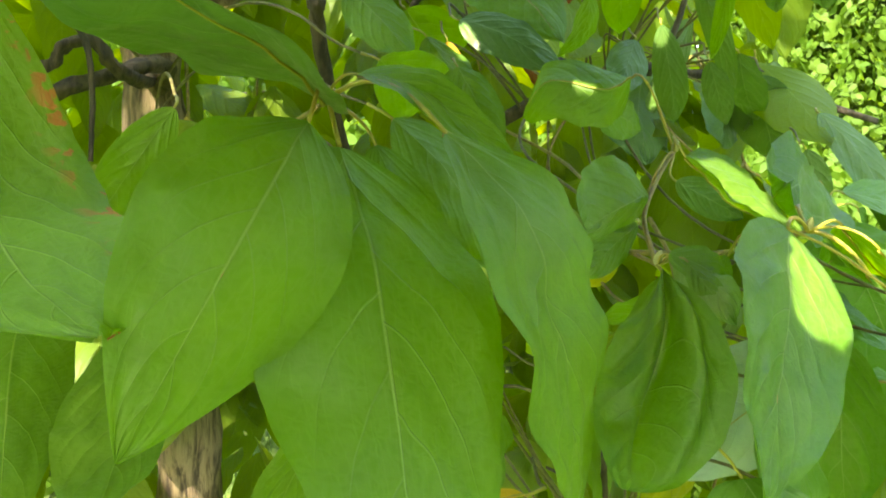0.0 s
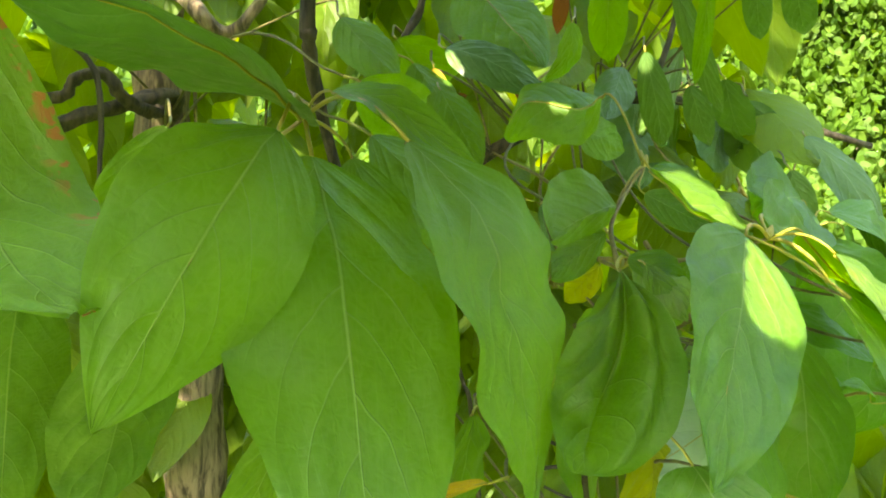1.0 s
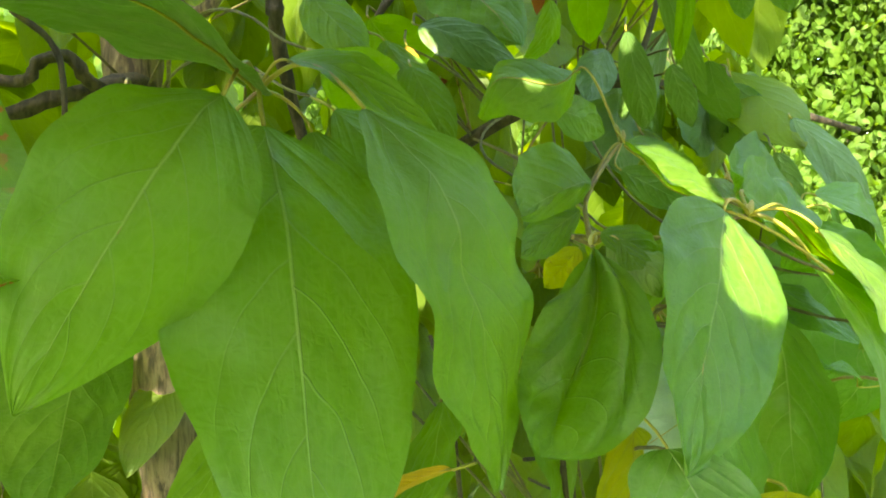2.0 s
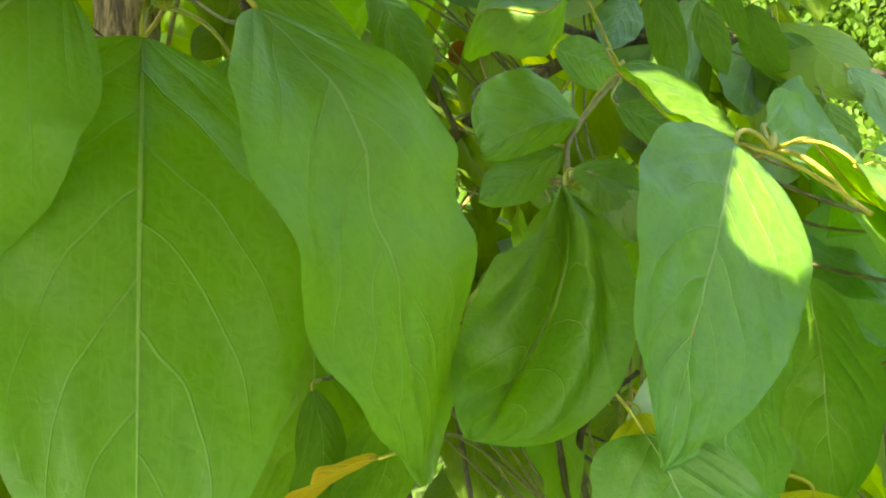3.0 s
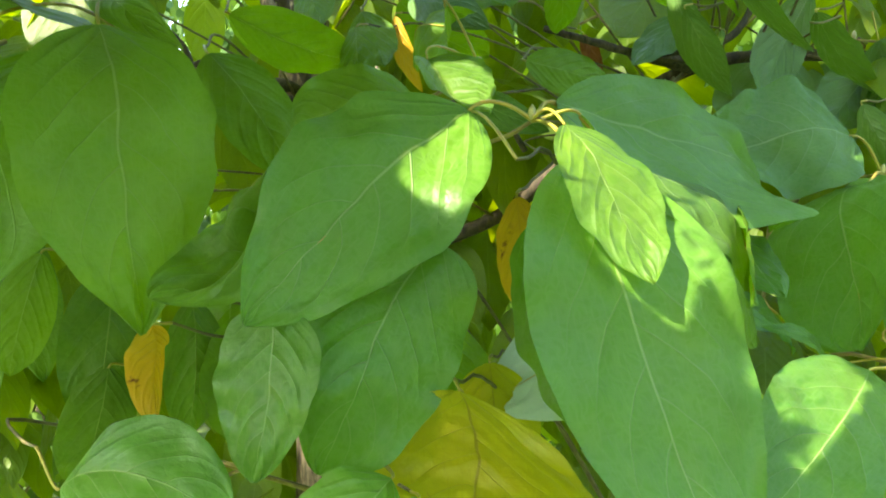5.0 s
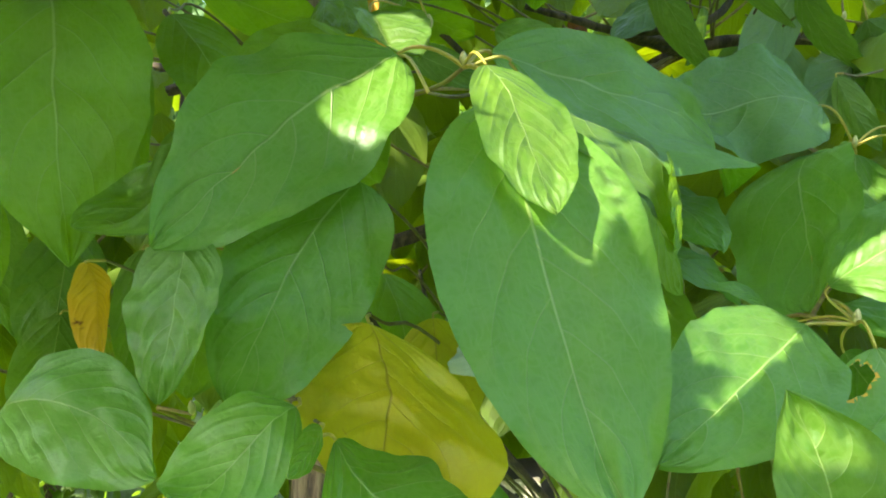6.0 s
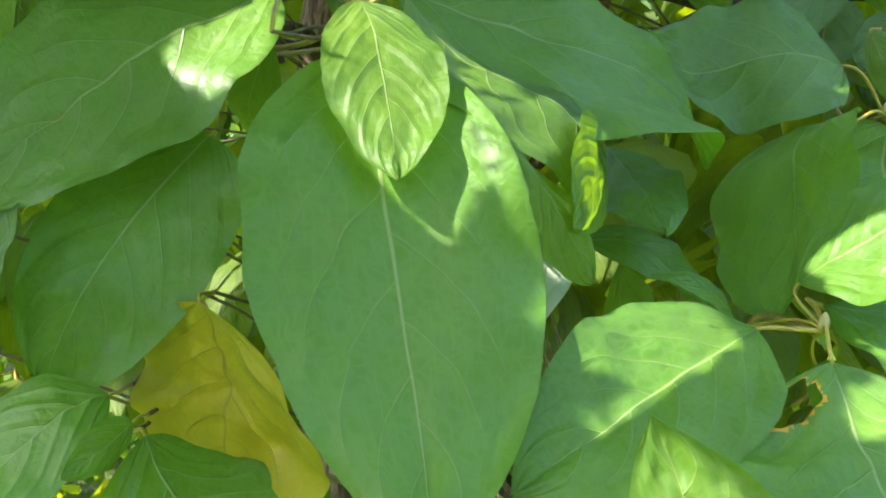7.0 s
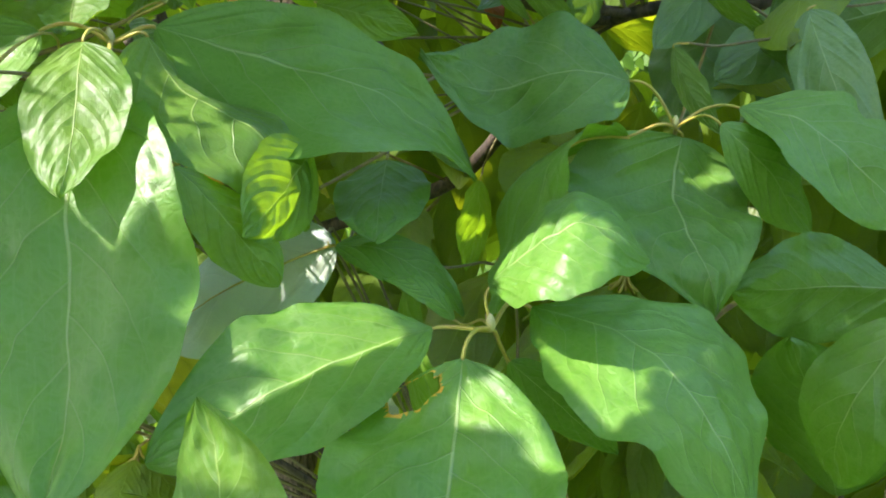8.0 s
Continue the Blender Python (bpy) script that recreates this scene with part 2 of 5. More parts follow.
def spline(points, per=6):
    """A smooth line through points."""
    p = [Vector(x) for x in points]
    p = [p[0] * 2 - p[1]] + p + [p[-1] * 2 - p[-2]]
    out = []
    for i in range(1, len(p) - 2):
        for k in range(per):
            t = k / per
            out.append(0.5 * ((2 * p[i]) + (p[i + 1] - p[i - 1]) * t + (2 * p[i - 1] - 5 * p[i] + 4 * p[i + 1] - p[i + 2]) * t * t + (3 * p[i] - p[i - 1] - 3 * p[i + 1] + p[i + 2]) * t ** 3))
    return out + [p[-2]]


def tube(bm, line, radii, sides=7, slot=0, rough=0.0, seed=0):
    """A tapered tube along a line; rough makes its surface knobbly."""
    rings, n = [], len(line)
    side = None
    for i, c in enumerate(line):
        way = (line[min(i + 1, n - 1)] - line[max(i - 1, 0)]).normalized()
        if side is None:
            side = way.orthogonal().normalized()
        side = (side - way * side.dot(way)).normalized()
        up = way.cross(side)
        t = i / (n - 1)
        r = radii[0] + (radii[1] - radii[0]) * t
        ring = []
        for k in range(sides):
            ang = 2 * math.pi * k / sides
            rr = r * (1 + rough * noise.noise(Vector((math.cos(ang) * 1.3, math.sin(ang) * 1.3, i * 0.55 + seed * 7.7))))
            ring.append(bm.verts.new(c + side * math.cos(ang) * rr + up * math.sin(ang) * rr))
        rings.append(ring)
    for a, b in zip(rings, rings[1:]):
        for k in range(sides):
            f = bm.faces.new((a[k], a[(k + 1) % sides], b[(k + 1) % sides], b[k]))
            f.material_index = slot
    for ring, turn in ((rings[0], -1), (rings[-1], 1)):
        f = bm.faces.new(ring[::turn])
        f.material_index = slot


def outline(u, belly=(0.62, 0.86)):
    """Half width of an ovate leaf with a drawn-out tip, 1 at its widest."""
    p, q = belly
    peak = (p / (p + q)) ** p * (q / (p + q)) ** q
    return (max(u, 0) ** p) * (max(1 - u, 0) ** q) / peak


class Blade:
    """The surface of one leaf: base, tip, the way its upper face looks, width; bow, dip and sway of the midrib, fold of the
    two halves, curl of the margins, lop (one half wider), twist from base to tip."""

    def __init__(self, base, tip, face, width, bow=0.07, fold=-0.15, wave=0.03, crease=0.0, seed=0, ridge=0.0, belly=(0.62, 0.86), dip=0.0, sway=0.0, curl=0.0, lop=0.0, twist=0.0):
        self.belly = belly
        self.base, self.tip = Vector(base), Vector(tip)
        self.a = (self.tip - self.base)
        self.length = self.a.length
        self.a.normalize()
        f = Vector(face)
        self.n = (f - self.a * f.dot(self.a)).normalized()
        self.s = self.a.cross(self.n)
        self.width, self.bow, self.wave, self.crease, self.seed, self.ridge = width, bow, wave, crease, seed, ridge
        self.fold = fold if isinstance(fold, tuple) else (fold, fold)
        self.dip, self.sway, self.curl, self.lop, self.twist = dip, sway, curl, lop, twist

    def mid(self, u):
        k = 4 * u * (1 - u)
        return self.base + self.a * self.length * u + self.n * self.length * (self.bow * k + self.dip * math.sin(2 * math.pi * u)) + self.s * self.sway * self.length * k

    def at(self, u, x):
        """u along, x across from -1 to 1."""
        ax, sg = abs(x), (1 if x > 0 else -1)
        shape = outline(u, self.belly)
        h = self.width / 2 * shape * (1 + sg * self.lop)
        h *= 1 + 0.03 * noise.noise(Vector((u * 5, 3.0 if x > 0 else 9.0, self.seed * 1.7))) + 0.015 * noise.noise(Vector((u * 22, 5.0 if x > 0 else 1.0, self.seed)))
        turn, fold = self.twist * (u - 0.5), self.fold[1 if x > 0 else 0]
        side = self.s * math.cos(turn) + self.n * math.sin(turn)
        up = self.n * math.cos(turn) - self.s * math.sin(turn)
        p = self.mid(u) + side * sg * ax * h * math.cos(fold) + up * h * (ax * math.sin(fold) + ax * ax * self.curl)
        ph = self.seed * 2.4 + (1.3 if sg > 0 else 0)
        ripple = math.sin(u * 15 + ph) * 0.6 + math.sin(u * 27 + ph * 2.1) * 0.4
        lift = self.wave * ripple * ax ** 2 * shape
        lift += min(u * 6, 1) * (0.05 * noise.noise(Vector((u * 3, x * 1.5, self.seed * 3.1))) + 0.028 * noise.noise(Vector((u * 9, x * 4, self.seed * 1.3))))
        fade = 1 / (1 + math.exp((u - 0.72 + 0.12 * sg) * 22))
        if self.ridge:
            bulge = (math.exp(-((ax - 0.36 - 0.25 * (u - 0.4)) / 0.2) ** 2) - 1.1 * math.exp(-(x / 0.09) ** 2)) * fade + 0.2 * math.sin(u * 21 - ax * 6) * min(ax * 2, 1) * (1 if sg > 0 else 0.3)
            lift += self.ridge * bulge * math.sin(math.pi * min(u * 1.05 + 0.05, 1)) ** 0.5
        d = abs((u * 6.2 - ax * 1.35 - ax * ax * 1.3 + 0.22 * sg) % 1.0 - 0.5)
        lift += (0.003 + self.crease) * min(d / 0.3, 1.0) * min(ax * 5, 1) * (1 - ax ** 3)
        return p + up * self.width * lift


def inside(u, x, polygon):
    """Whether a place of a leaf lies within a polygon of such places."""
    odd = False
    for (a, b), (c, d) in zip(polygon, polygon[1:] + polygon[:1]):
        if (b > x) != (d > x) and u < (c - a) * (x - b) / (d - b) + a:
            odd = not odd
    return odd


WHOLE = [[(-1.0, -2.0), (2.0, -2.0), (2.0, 2.0), (-1.0, 2.0)]]
LEAF_SEED, BLADES = [0], []


HOLE = (0.13, 0.62, 0.075, 0.30)


def eaten(u, x):
    """Below 1 inside the hole that insects ate."""
    turn = math.atan2((x - HOLE[1]) / HOLE[3], (u - HOLE[0]) / HOLE[2])
    ragged = 1 + 0.10 * math.sin(3 * turn + 0.7) + 0.07 * math.sin(7 * turn)
    return (((u - HOLE[0]) / HOLE[2]) ** 2 + ((x - HOLE[1]) / HOLE[3]) ** 2) / ragged ** 2


def leaf(shoot, base, tip, face, width, bow=0.07, fold=-0.15, mat=None, wave=0.045, crease=0.0, ridge=0.0, belly=(0.62, 0.86), dip=0.0, sway=0.0, curl=0.0, lop=0.0, twist=0.0, bite=False, sun=(), stalk=None, label="", rows=56, cols=10):
    """One leaf on a shoot: blade with midrib, and its stalk down to the shoot. sun: where gaps in the added leaves
    above let sunlight in.
    """
    LEAF_SEED[0] += 1
    seed = LEAF_SEED[0]
    if bite:
        rows, cols = 90, 22
    blade = Blade(base, tip, face, width, bow, fold, wave, crease, seed, ridge, belly, dip, sway, curl, lop, twist)
    BLADES.append((blade, sun))
    bm = bmesh.new()
    uv = bm.loops.layers.uv.new("uv")
    grid, where = [], {}
    for i in range(rows + 1):
        u = 0.004 + 0.992 * i / rows
        line = []
        for j in range(-cols, cols + 1):
            x = j / cols
            vert = bm.verts.new(blade.at(u, x))
            where[vert] = (u, 0.5 + 0.5 * x)
            line.append(vert)
        grid.append(line)
    for i in range(rows):
        for j in range(2 * cols):
            if bite and eaten((i + 0.5) / rows, (j + 0.5) / cols - 1) < 1:
                continue
            f = bm.faces.new((grid[i][j], grid[i + 1][j], grid[i + 1][j + 1], grid[i][j + 1]))
            if bite and eaten((i + 0.5) / rows, (j + 0.5) / cols - 1) < 1.25:
                f.material_index = 2
            for loop in f.loops:
                loop[uv].uv = where[loop.vert]
    if bite:
        for vert in [v for v in bm.verts if not v.link_faces]:
            bm.verts.remove(vert)
        for vert in bm.verts:
            u, v = where[vert]
            x = 2 * v - 1
            e = eaten(u, x)
            if e < 1.7 and vert.is_boundary:
                k = 1 / math.sqrt(e)
                vert.co = blade.at(HOLE[0] + (u - HOLE[0]) * k, HOLE[1] + (x - HOLE[1]) * k)
    start = Vector(stalk) if stalk else blade.base - blade.a * 0.018 - blade.n * 0.006
    gap = (blade.base - start).length
    r = 0.0003 + blade.length * 0.0036
    rise = Vector((0, 0, gap * 0.22 if gap > 0.02 else 0))
    stalk_line = bezier(start, start + (blade.base - start) * 0.35 + rise, blade.base - (blade.mid(0.06) - blade.base).normalized() * gap * 0.35 + rise * 0.4, blade.base, 8)
    tube(bm, stalk_line, (r * 1.25, r * 0.95), 7, 1)
    tube(bm, [blade.at(0.9 * k / 14 + 0.002, 0) - blade.n * (r * 1.2 * (1 - k / 18) + 0.0002) for k in range(15)], (r * 0.9, r * 0.2), 6, 1)
    mat = mat or GREEN
    return finish("leaf", bm, [mat, PETIOLE, ORANGE] if bite else [mat, PETIOLE], shoot, label, origin=blade.base)


def bud(shoot, at, way, size=0.006):
    bm = bmesh.new()
    way = Vector(way).normalized()
    line = [Vector(at) + way * size * t for t in (0, 0.2, 0.45, 0.7, 0.9, 1.0)]
    rings = (0.5, 0.9, 1.0, 0.75, 0.4, 0.08)
    side = way.orthogonal().normalized()
    up = way.cross(side)
    prev = None
    for c, k in zip(line, rings):
        ring = [bm.verts.new(c + (side * math.cos(a) + up * math.sin(a)) * size * 0.28 * k * (1 + 0.12 * math.sin(3 * a))) for a in (i * math.pi / 4 for i in range(8))]
        if prev:
            for i in range(8):
                bm.faces.new((prev[i], prev[(i + 1) % 8], ring[(i + 1) % 8], ring[i]))
        prev = ring
    bm.faces.new(prev)
    return finish("bud", bm, BUD, shoot, origin=at)


def shoot(root, lines, label=""):
    """A leafy shoot: twigs given as (points, first radius, last radius). Side twigs reach back to the nearest limb."""
    made = None
    for i, (points, r0, r1) in enumerate(lines):
        bm = bmesh.new()
        if made is None:
            tube(bm, spline(points, 5), (r0, r1), 7, 0, 0.25, i)
            made = finish("shoot", bm, [TWIG], root, label, origin=points[-1])
        else:
            first = Vector(points[0])
            foot = min(WOOD, key=lambda p: (p - first).length)
            back = (first - Vector(points[-1])).normalized()
            reach = (first - foot).length
            line = bezier(foot, foot.lerp(first, 0.3) + Vector((0, 0, 0.04 * reach)), first + back * 0.3 * reach, first, 14)
            tube(bm, line[:-1] + spline(points, 4), (0.0010, 0.0006), 6, 0, 0.2, i)
            finish("twig", bm, [OLDTWIG], made, origin=points[-1])
    return made


# ---- the ground ----
def build_ground():
    bm = bmesh.new()
    rows = []
    reach = [-400, -120, -40, -16] + [x * 0.75 - 9 for x in range(25)] + [16, 40, 120, 400]
    for x in reach:
        rows.append([bm.verts.new((x, y, 0.05 * noise.noise(Vector((x * 0.5, y * 0.5, 0))))) for y in reach])
    for a, b in zip(rows, rows[1:]):
        for k in range(len(reach) - 1):
            bm.faces.new((a[k], b[k], b[k + 1], a[k + 1]))
    ob = finish("ground", bm, LAWN)
    tagged(ob, "mown green lawn with worn earthy patches in sunlight", "ground", kind="structure")


build_ground()

# ---- the shrub ----
shrub = new("magnolia_shrub")
shrub.location = (-0.06, 0.80, 0.0)
tagged(shrub, "large-leaved green shrub with drooping ovate leaves and grey bark", "shrub")


def woody(name, points, r0, r1, mat, rough=0.3, sides=12, per=8, label=""):
    bm = bmesh.new()
    tube(bm, spline(points, per), (r0, r1), sides, 0, rough, len(name))
    return finish(name, bm, mat, shrub, label, origin=points[0])


TRUNK = [(-0.06, 0.80, -0.02), (-0.07, 0.78, 0.5), (-0.065, 0.75, 1.0), (-0.078, 0.725, 1.41), (-0.080, 0.712, 1.60), (-0.09, 0.70, 1.78), (-0.11, 0.73, 2.0), (-0.12, 0.72, 2.5)]
woody("trunk", TRUNK, 0.034, 0.017, BARK, 0.28, 18, 10, "upright trunk with furrowed grey-brown bark")
woody("branch", [(-0.09, 0.70, 1.74), (-0.055, 0.66, 1.763), (-0.065, 0.60, 1.75), (-0.091, 0.57, 1.735)], 0.0058, 0.0042, DARKBARK, 0.6, 10, 8, "dark broken branch stub")
woody("branch", [(-0.085, 0.69, 1.76), (-0.06, 0.64, 1.751), (-0.054, 0.60, 1.754), (-0.062, 0.588, 1.769), (-0.073, 0.577, 1.766), (-0.083, 0.574, 1.754), (-0.11, 0.569, 1.757)], 0.0048, 0.0032, DARKBARK, 0.6, 9)
woody("branch", [(-0.075, 0.557, 1.792), (-0.053, 0.561, 1.772), (-0.046, 0.560, 1.746), (-0.047, 0.558, 1.70)], 0.0022, 0.0015, DARKBARK, 0.4, 7)
woody("branch", [(0.095, 0.54, 2.05), (0.093, 0.532, 1.80), (0.094, 0.530, 1.778), (0.093, 0.539, 1.755), (0.10, 0.56, 1.70)], 0.0046, 0.0032, DARKBARK, 0.3, 9)
woody("branch", [(-0.1, 0.71, 1.86), (-0.012, 0.60, 1.815), (0.015, 0.597, 1.793), (0.038, 0.603, 1.815), (0.06, 0.62, 1.86)], 0.0055, 0.003, BARK, 0.4, 9)
woody("branch", [(0.132, 0.622, 1.86), (0.132, 0.622, 1.811), (0.122, 0.618, 1.783), (0.134, 0.67, 1.747), (0.15, 0.70, 1.70)], 0.003, 0.002, DARKBARK, 0.4, 7)
LIMB = [(-0.08, 0.715, 1.60), (0.05, 0.80, 1.66), (0.15, 0.80, 1.73), (0.226, 0.80, 1.765), (0.28, 0.84, 1.775), (0.36, 0.90, 1.77), (0.48, 0.95, 1.74)]
woody("branch", LIMB, 0.0065, 0.003, DARKBARK, 0.35, 10)
woody("branch", [(0.226, 0.80, 1.765), (0.226, 0.724, 1.761), (0.252, 0.743, 1.765), (0.278, 0.763, 1.782), (0.30, 0.78, 1.86)], 0.0036, 0.0022, DARKBARK, 0.35, 8)
woody("branch", [(0.185, 0.668, 1.773), (0.209, 0.686, 1.765), (0.226, 0.724, 1.761), (0.24, 0.80, 1.768)], 0.002, 0.0034, DARKBARK, 0.35, 8)
LOWLIMB = [(-0.075, 0.74, 1.20), (0.05, 0.74, 1.30), (0.16, 0.72, 1.38), (0.24, 0.70, 1.42), (0.33, 0.74, 1.42), (0.42, 0.80, 1.43)]
woody("branch", LOWLIMB, 0.009, 0.004, DARKBARK, 0.35, 10)
woody("branch", [(0.236, 0.498, 1.582), (0.236, 0.513, 1.564), (0.238, 0.540, 1.525), (0.24, 0.70, 1.42)], 0.0013, 0.0018, DARKBARK, 0.35, 7)
woody("branch", [(0.265, 0.546, 1.589), (0.250, 0.547, 1.575), (0.239, 0.552, 1.547), (0.24, 0.70, 1.42)], 0.0012, 0.0018, DARKBARK, 0.35, 7)
woody("branch", [(0.153, 0.612, 1.602), (0.160, 0.613, 1.58), (0.166, 0.612, 1.554), (0.16, 0.72, 1.38)], 0.0012, 0.0018, DARKBARK, 0.35, 7)
WOOD = spline(LIMB, 12) + spline(LOWLIMB, 12) + spline(TRUNK, 12)
# thin dead twigs low in the shrub
woody("branch", [(0.21, 0.719, 1.531), (0.216, 0.724, 1.507), (0.222, 0.728, 1.47), (0.22, 0.71, 1.41)], 0.0014, 0.0022, DARKBARK, 0.4, 7)
woody("branch", [(0.201, 0.695, 1.503), (0.217, 0.724, 1.495), (0.236, 0.712, 1.488)], 0.0016, 0.0010, DARKBARK, 0.4, 7)
woody("branch", [(0.2, 0.734, 1.476), (0.221, 0.728, 1.471), (0.237, 0.752, 1.471)], 0.0011, 0.0008, DARKBARK, 0.4, 7)
woody("branch", [(0.204, 0.717, 1.516), (0.216, 0.724, 1.510), (0.235, 0.733, 1.5)], 0.0015, 0.0009, DARKBARK, 0.4, 7)

# ---- the leafy shoots that the camera passes ----
stems = []
stems.append(([(0.050, 0.800, 1.660), (0.090, 0.560, 1.710), (0.105, 0.440, 1.708), (0.137, 0.409, 1.722)], 0.0011, 0.0008))
twig = shoot(shrub, stems)
leaf(twig, (0.153, 0.348, 1.713), (0.128, 0.294, 1.638), (0.46, -0.79, 0.41), 0.054, bow=0.19, dip=0.02, sway=-0.01, fold=(-0.62, 0.19), curl=-0.05, belly=(0.74, 0.95), lop=-0.08, twist=0.54, stalk=(0.137, 0.409, 1.722))
leaf(twig, (0.185, 0.374, 1.711), (0.224, 0.371, 1.599), (0.94, -0.05, 0.33), 0.068, bow=0.13, dip=0.02, sway=0.05, fold=(0.34, -0.23), curl=0.02, belly=(0.72, 0.95), lop=0.05, twist=0.18, stalk=(0.137, 0.409, 1.722))
leaf(twig, (0.152, 0.398, 1.730), (0.203, 0.398, 1.704), (0.31, -0.73, 0.61), 0.020, bow=0.20, dip=0.03, sway=0.08, fold=(0.02, 0.33), curl=0.10, belly=(0.63, 0.88), lop=0.10, twist=-0.40, stalk=(0.137, 0.409, 1.722))
leaf(twig, (0.153, 0.417, 1.708), (0.168, 0.422, 1.631), (0.63, -0.77, 0.08), 0.033, bow=0.15, fold=-0.09, stalk=(0.137, 0.409, 1.722))
leaf(twig, (0.142, 0.394, 1.721), (0.109, 0.287, 1.748), (0.15, 0.20, 0.97), 0.052, bow=-0.01, dip=-0.00, sway=-0.16, fold=(-0.20, -0.22), curl=0.08, belly=(0.45, 0.79), lop=0.31, twist=-0.92, mat=SKYLIT, stalk=(0.137, 0.409, 1.722))
leaf(twig, (0.153, 0.375, 1.707), (0.196, 0.304, 1.595), (0.50, -0.63, 0.59), 0.071, bow=0.05, dip=0.02, sway=0.00, fold=(-0.27, -0.16), curl=0.09, belly=(0.60, 0.81), lop=-0.05, twist=-0.12, stalk=(0.137, 0.409, 1.722))
bud(twig, (0.137, 0.409, 1.722), (0.2, -0.3, 1.0))

stems = []
stems.append(([(-0.080, 0.715, 1.600), (-0.015, 0.650, 1.604), (0.082, 0.513, 1.622), (0.105, 0.459, 1.631)], 0.0011, 0.0008))
stems.append(([(0.008, 0.397, 1.785), (0.024, 0.379, 1.774), (0.038, 0.365, 1.768)], 0.0013, 0.0009))
stems.append(([(0.042, 0.377, 1.669), (0.058, 0.358, 1.666), (0.071, 0.343, 1.667)], 0.0013, 0.0009))
stems.append(([(0.072, 0.407, 1.658), (0.085, 0.386, 1.656), (0.096, 0.369, 1.658)], 0.0013, 0.0009))
stems.append(([(0.052, 0.465, 1.735), (0.065, 0.443, 1.728), (0.075, 0.426, 1.725)], 0.0013, 0.0009))
stems.append(([(0.130, 0.449, 1.567), (0.138, 0.427, 1.571), (0.145, 0.410, 1.578)], 0.0013, 0.0009))
stems.append(([(0.160, 0.475, 1.602), (0.166, 0.452, 1.604), (0.171, 0.433, 1.608)], 0.0013, 0.0009))
stems.append(([(0.186, 0.496, 1.602), (0.190, 0.472, 1.604), (0.194, 0.453, 1.608)], 0.0013, 0.0009))
stems.append(([(0.209, 0.430, 1.593), (0.212, 0.407, 1.596), (0.215, 0.388, 1.602)], 0.0013, 0.0009))
stems.append(([(0.126, 0.422, 1.622), (0.135, 0.399, 1.623), (0.143, 0.382, 1.627)], 0.0013, 0.0009))
stems.append(([(0.110, 0.460, 1.616), (0.119, 0.437, 1.617), (0.127, 0.419, 1.620)], 0.0013, 0.0009))
stems.append(([(0.146, 0.505, 1.623), (0.153, 0.482, 1.623), (0.158, 0.463, 1.626)], 0.0013, 0.0009))
twig = shoot(shrub, stems)
leaf(twig, (0.046, 0.355, 1.762), (0.133, 0.283, 1.668), (0.50, -0.41, 0.76), 0.069, bow=-0.26, dip=-0.05, sway=0.02, fold=(0.06, -0.19), curl=0.09, belly=(0.71, 0.74), lop=0.03, twist=-0.06, mat=BITTEN, label="green leaf with orange-brown damaged edge", stalk=(0.038, 0.365, 1.768))
leaf(twig, (0.076, 0.336, 1.665), (0.004, 0.410, 1.543), (0.55, -0.53, -0.65), 0.044, bow=-0.07, fold=-0.25, mat=SHADED, stalk=(0.071, 0.343, 1.667))
leaf(twig, (0.100, 0.362, 1.656), (0.033, 0.424, 1.557), (0.57, -0.47, -0.68), 0.046, bow=0.03, fold=-0.19, mat=SHADED, stalk=(0.096, 0.369, 1.658))
leaf(twig, (0.078, 0.418, 1.721), (0.033, 0.437, 1.677), (0.10, -0.88, -0.47), 0.021, bow=0.15, fold=-0.11, stalk=(0.075, 0.426, 1.725))
leaf(twig, (0.147, 0.400, 1.578), (0.119, 0.399, 1.522), (0.89, -0.08, -0.44), 0.034, bow=0.09, fold=-0.13, mat=SHADED, stalk=(0.145, 0.410, 1.578))
leaf(twig, (0.173, 0.423, 1.607), (0.160, 0.429, 1.544), (0.94, -0.24, -0.22), 0.028, bow=0.13, fold=-0.11, mat=SHADED, stalk=(0.171, 0.433, 1.608))
leaf(twig, (0.194, 0.443, 1.607), (0.163, 0.452, 1.539), (0.83, -0.36, -0.43), 0.045, bow=0.11, fold=-0.09, stalk=(0.194, 0.453, 1.608))
leaf(twig, (0.209, 0.383, 1.601), (0.180, 0.403, 1.559), (0.81, -0.03, -0.58), 0.018, bow=-0.18, dip=0.05, sway=-0.08, fold=(-0.45, -0.40), curl=-0.09, belly=(0.66, 0.48), lop=0.17, twist=0.39, mat=ORANGE, label="withered orange-yellow leaf", stalk=(0.215, 0.388, 1.602))
leaf(twig, (0.145, 0.372, 1.626), (0.110, 0.375, 1.573), (0.69, -0.55, -0.48), 0.024, bow=0.14, fold=-0.11, stalk=(0.143, 0.382, 1.627))
leaf(twig, (0.131, 0.409, 1.619), (0.128, 0.401, 1.545), (0.95, -0.31, -0.01), 0.039, bow=0.18, fold=-0.05, mat=SHADED, stalk=(0.127, 0.419, 1.620))
leaf(twig, (0.160, 0.453, 1.624), (0.135, 0.472, 1.534), (0.65, -0.69, -0.33), 0.044, bow=0.14, fold=-0.09, stalk=(0.158, 0.463, 1.626))
bud(twig, (0.105, 0.459, 1.631), (0.2, -0.3, 1.0))

stems = []
stems.append(([(0.250, 0.435, 1.667), (0.247, 0.465, 1.682), (0.254, 0.490, 1.697), (0.261, 0.505, 1.707)], 0.0011, 0.0008))
